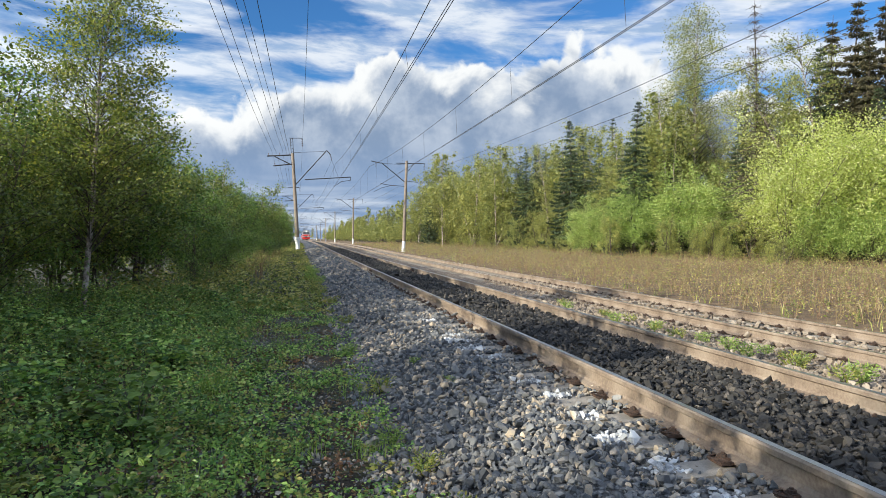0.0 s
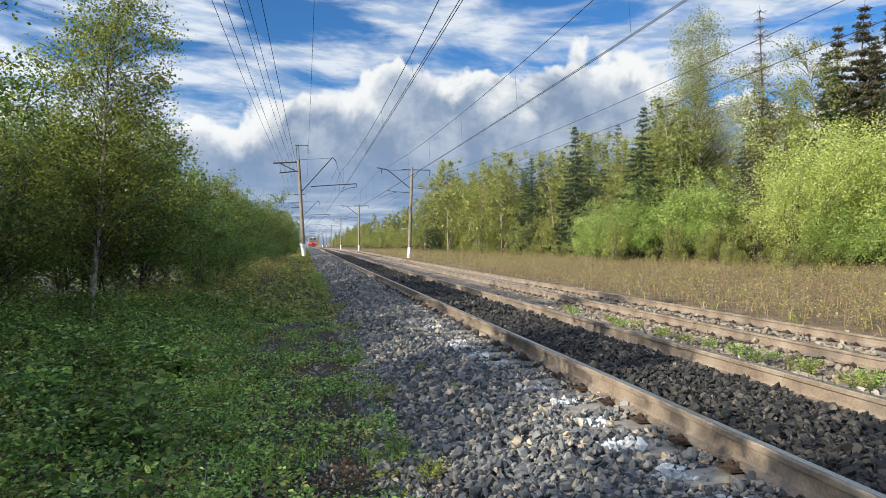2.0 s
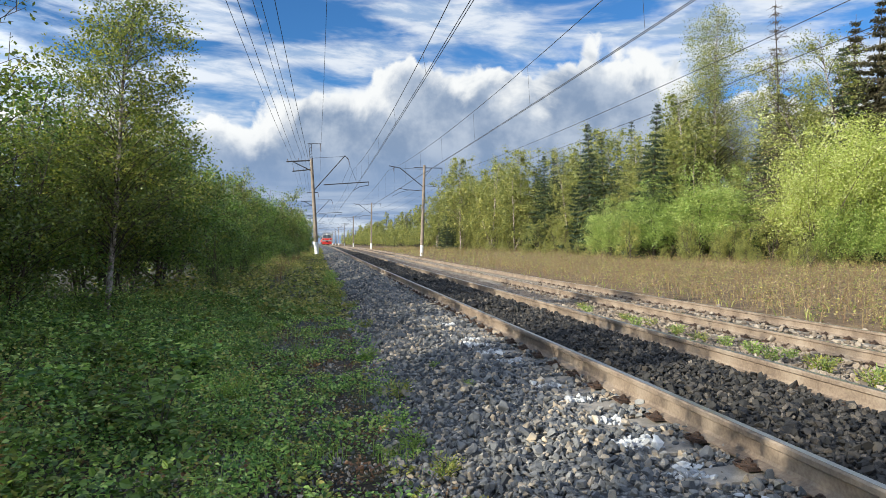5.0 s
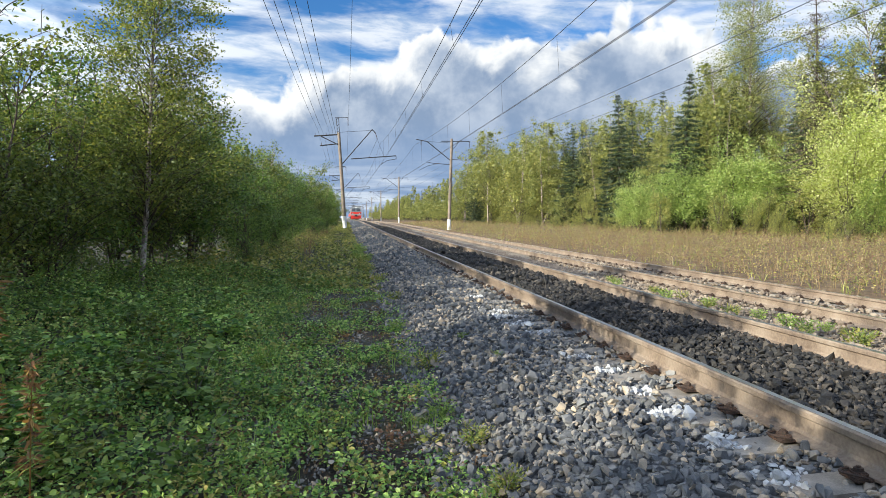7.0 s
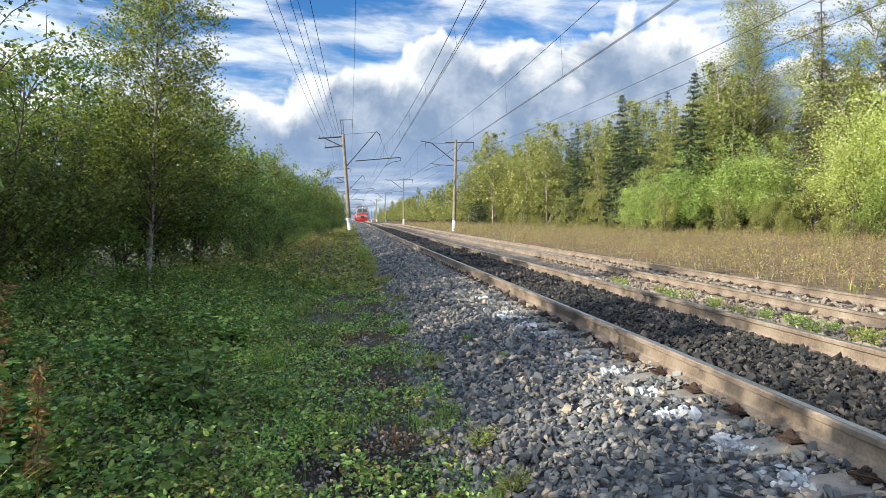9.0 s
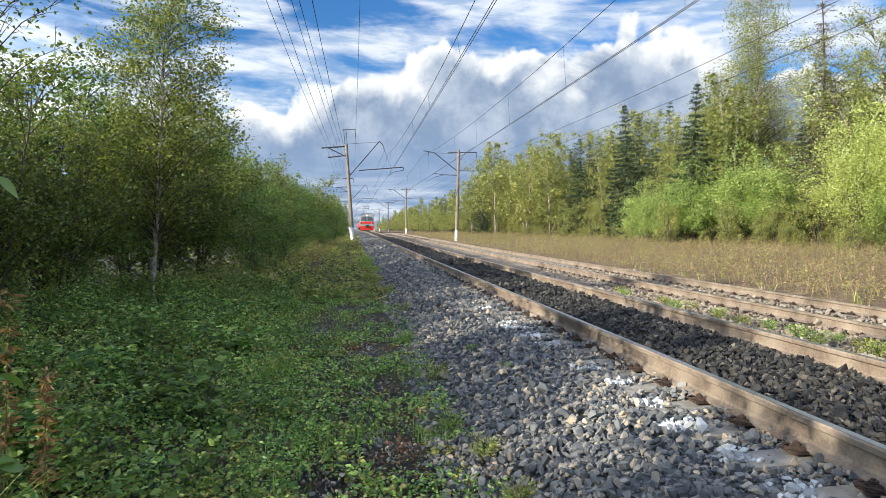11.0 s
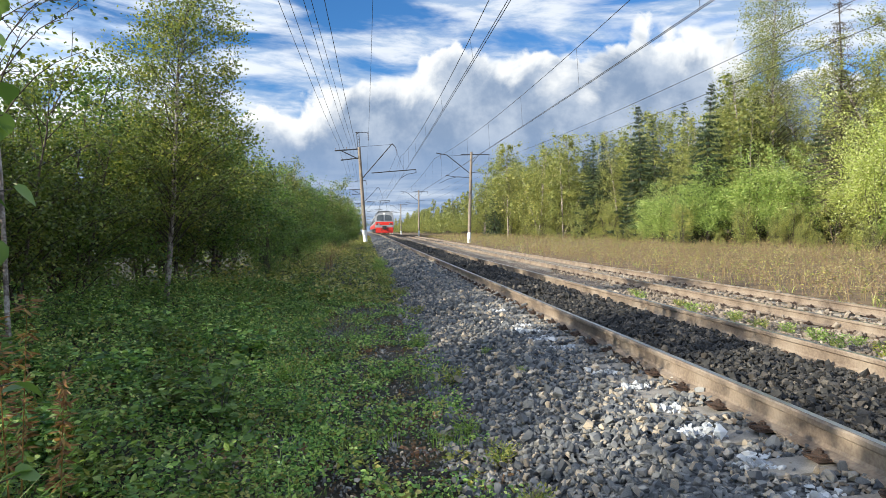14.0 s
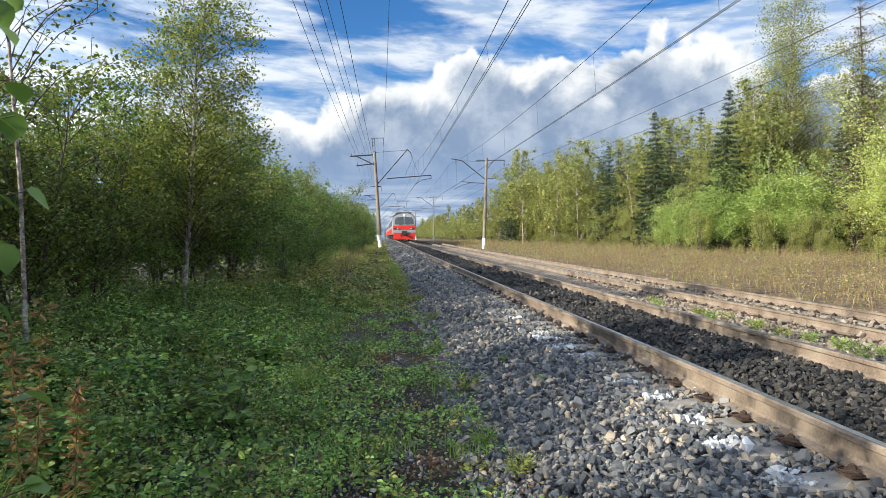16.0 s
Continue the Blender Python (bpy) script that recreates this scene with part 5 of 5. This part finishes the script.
def broad_shoot():
    """A young aspen close to the camera: a thin stem with large round leaves."""
    r = np.random.default_rng(71)
    t = thing("aspen_sapling", pose(-1.22, 1.78, -0.44), "slim aspen sapling with large rounded green leaves", "sapling")
    k = np.linspace(0, 1, 8)
    stem = np.stack([0.05 * np.sin(k * 3), 0.04 * k, k * 2.35], 1)
    under(new("stem", array_mesh("stem", *tubes([(stem, 0.009 * (1.1 - k))], 6), [M["bark"]], smooth=True)), t)
    for z, a in ((0.78, -0.1), (0.86, 0.5), (0.98, -0.6), (1.12, 0.2), (1.32, 1.4), (1.5, -0.2), (1.62, 0.6), (1.72, -0.4), (1.8, 0.1), (1.92, 0.9), (2.0, -0.3), (2.12, 0.4), (1.02, 2.4), (1.55, 3.0), (1.85, 2.5)):
        n = 3
        base = np.array([np.interp(z, stem[:, 2], stem[:, i]) for i in range(3)])
        d = np.array([math.cos(a), math.sin(a), 0.35])
        tw = np.stack([base, base + d * 0.1, base + d * 0.2 + [0, 0, -0.01]])
        under(new("twig", array_mesh("twig", *tubes([(tw, np.array([0.003, 0.0025, 0.0015]))], 4), [M["bark"]])), t)
        for q in range(n):
            at = (base + d * (0.09 + 0.055 * q) + r.normal(size=3) * 0.012)[None]
            under(new("leaf", round_leaf(r, at[0], d * 0.5 + r.normal(size=3) * 0.4 + [0, 0, -0.3], 0.075)), t)


broad_shoot()


def willowherb(x, y, h, seed):
    r = np.random.default_rng(seed)
    t = thing("willowherb", pose(x, y, gz(x, y) - 0.02, r.normal() * 4, r.normal() * 4, 0), "faded willowherb stalk with rust-red leaves", "weed", "willowherbs")
    k = np.linspace(0, 1, 6)
    under(new("stem", array_mesh("stem", *tubes([(np.stack([0.03 * k, 0 * k, k * h], 1), 0.005 * (1.2 - k))], 5), [M["herb_rust"]])), t)
    u = r.uniform(0.35, 1.0, 150)
    a = r.random(150) * 6.283
    at = np.stack([0.03 * u + np.cos(a) * 0.01, np.sin(a) * 0.01, u * h], 1)
    under(new("foliage", array_mesh("foliage", *leaves(r, at, 0.06, 0.014, 0.5, 0.3, way=np.stack([np.cos(a), np.sin(a), 0.1 + 0 * a], 1) * 0.8, fold=True), [M["herb_rust"]])), t)


for k, (x, y, h) in enumerate(((-1.78, 3.3, 1.2), (-1.88, 3.55, 1.25), (-1.62, 3.4, 0.9), (-2.1, 3.2, 1.2))):
    willowherb(x, y, h, 80 + k)


def grass_tuft(x, y, h, n, seed):
    v, f = blades(seed, n, -0.12, 0.12, -0.12, 0.12, h, 0.007, 1.0, 0.32)
    v[:, 2] -= ground_z(0.0)
    t = new("grass_tuft", array_mesh("grass_tuft", v, f, [M["grass"]]))
    t.location = (x, y, gz(x, y))
    tagged(t, "arching tuft of long green grass on the verge", "grass", "grass tufts")


for k, (x, y, h, n) in enumerate(((-1.65, 2.6, 0.7, 160), (-1.45, 2.35, 0.6, 140), (-1.9, 2.7, 0.75, 150), (-0.91, 6.7, 0.32, 90), (-2.2, 4.6, 0.5, 90))):
    grass_tuft(x, y, h, n, 90 + k)


# ---- loose ballast stones ----
def hull_shape(r):
    """An angular stone: the hull of a few points, about one unit in radius."""
    bm = bmesh.new()
    for k in range(11):
        p = r.normal(size=3)
        p /= np.linalg.norm(p) ** 0.6 * np.abs(p).max() ** 0.4
        bm.verts.new(p * [1.0, 0.8, 0.66])
    out = bmesh.ops.convex_hull(bm, input=bm.verts)
    bmesh.ops.delete(bm, geom=[v for v in bm.verts if not v.link_faces], context="VERTS")
    bm.verts.index_update()
    v, f = np.array([q.co[:] for q in bm.verts]), np.array([[q.index for q in p.verts] for p in bm.faces])
    bm.free()
    return v, f


hull_rng = np.random.default_rng(99)
HULLS = [hull_shape(hull_rng) for k in range(26)]
WHITE = [(2.08, 3.0, 0.17), (2.08, 3.5, 0.19), (2.03, 4.1, 0.2), (2.06, 4.62, 0.16), (2.06, 5.3, 0.15), (2.02, 5.84, 0.16), (2.02, 7.15, 0.18), (1.98, 7.75, 0.2), (1.9, 8.4, 0.22), (2.0, 8.95, 0.16), (1.95, 10.6, 0.18)]


def lumps(r, at, size):
    """Turned stones of many shapes at the places, as arrays."""
    some, n0, out_v, out_f = r.integers(0, len(HULLS), len(at)), 0, [], []
    for k, (hv, hf) in enumerate(HULLS):
        p, s = at[some == k], size[some == k]
        n = len(p)
        if not n:
            continue
        q = r.normal(size=(n, 4)) * [1, 0.45, 0.45, 1]
        q /= np.linalg.norm(q, axis=1, keepdims=True)
        w, x, y, z = q.T
        R = np.stack([1 - 2 * (y * y + z * z), 2 * (x * y - z * w), 2 * (x * z + y * w), 2 * (x * y + z * w), 1 - 2 * (x * x + z * z), 2 * (y * z - x * w), 2 * (x * z - y * w), 2 * (y * z + x * w), 1 - 2 * (x * x + y * y)], -1).reshape(n, 3, 3)
        out_v.append((np.einsum("nij,kj->nki", R, hv) * s[:, None, None] + p[:, None]).reshape(-1, 3))
        out_f.append((np.arange(n)[:, None, None] * len(hv) + hf).reshape(-1, 3) + n0)
        n0 += n * len(hv)
    return np.concatenate(out_v), np.concatenate(out_f)


def on_sleeper(x, y, cx, first):
    k = np.abs((y - first + 0.2715) % 0.543 - 0.2715)
    return (np.abs(x - cx) < 1.38) & (k < 0.135)


def white_at(x, y, r):
    hit = np.zeros(len(x), bool)
    for a, b, s in WHITE:
        hit |= ((x - a) / s) ** 2 + ((y - b) / (s * 0.8)) ** 2 < r.uniform(0.35, 1.25, len(x))
    return hit


def scatter(seed, xlo, xhi, ylo, yhi, per_m2, radius, power=1.0):
    r = np.random.default_rng(seed)
    n = int((xhi - xlo) * (yhi - ylo) * per_m2)
    x, y = r.uniform(xlo, xhi, n), ylo + (yhi - ylo) * r.random(n) ** power
    s = radius * np.exp(r.normal(size=n) * 0.30)
    return r, x, y, s


def pile(name, label, mat, rows, reject):
    done = []
    for row in rows:
        r, x, y, s = scatter(*row)
        ok = ~reject(x, y, r)
        x, y, s = x[ok], y[ok], s[ok]
        z = np.maximum(bed_z(x), ground_z(x)) + rise(y) + s * r.uniform(0.0, 1.15, len(x))
        done.append(lumps(r, np.stack([x + bend(y), y, z], -1), s))
    ob = under(new(name, array_mesh(name, *joined(*done), [mat])), bed)
    return tagged(ob, label, kind="stuff")


NEAR = (1.1, 1.7, 2.85, 3.5)


def apart(x, y):
    return (x > NEAR[0]) & (x < NEAR[1]) & (y > NEAR[2]) & (y < NEAR[3])


GREY = [(101, 0.42, 2.44, 1.6, 9, 760, 0.0245), (121, 0.42, 2.44, 1.6, 6, 400, 0.014), (102, 0.42, 2.44, 9, 18, 480, 0.028), (103, 0.5, 2.4, 18, 36, 230, 0.040), (123, 0.5, 2.4, 36, 75, 110, 0.05), (112, -1.3, 0.5, 2.0, 15, 420, 0.0135)]
pile("stones", "grey angular crushed stones", M["stone"], GREY, lambda x, y, r: apart(x, y) | white_at(x, y, np.random.default_rng(1)) | (on_sleeper(x, y, 3.285, FIRST) & (x > 2.03) & (r.random(len(x)) < np.where(x < 2.2, 0.78, 0.93))))
pile("limed_stones", "white-dusted crushed stones", M["stone_white"], [(104, 1.5, 2.34, 2.5, 12, 1300, 0.021)], lambda x, y, r: ~white_at(x, y, r) | (on_sleeper(x, y, 3.285, FIRST) & (x > 2.16)))
pile("oily_stones", "black oily crushed stones", M["stone_dark"], [(105, 2.57, 3.99, 1.5, 11, 720, 0.025), (106, 2.57, 3.99, 11, 34, 260, 0.036), (124, 2.57, 3.99, 34, 70, 110, 0.05), (113, 4.17, 4.6, 3, 16, 260, 0.034)], lambda x, y, r: x > 99)
pile("rusty_stones", "rust-dusted crushed stones", M["stone_tan"], [(107, 4.5, 7.3, 3.5, 18, 200, 0.034), (108, 7.0, 11.0, 5.0, 26, 110, 0.038), (122, 2.2, 2.5, 2.0, 10, 260, 0.022)], lambda x, y, r: (on_sleeper(x, y, 8.27, 3.0) | on_sleeper(x, y, 3.285, FIRST)) & (r.random(len(x)) < 0.9))

r = np.random.default_rng(120)
STONES = [array_mesh("stone", v, f, [M["stone"]]) for v, f in HULLS[:10]]
for k in range(300):
    x, y = r.uniform(NEAR[0], NEAR[1]), r.uniform(NEAR[2], NEAR[3])
    s = 0.0245 * math.exp(r.normal() * 0.3)
    ob = under(new("stone", STONES[k % 10]), bed)
    ob.matrix_basis = Matrix.Translation(on_line(x, y, float(bed_z(x)) + s * r.uniform(0.0, 1.15))) @ pose(0, 0, 0, *r.uniform(0, 360, 3)) @ Matrix.Diagonal((s, s, s, 1))


motions()
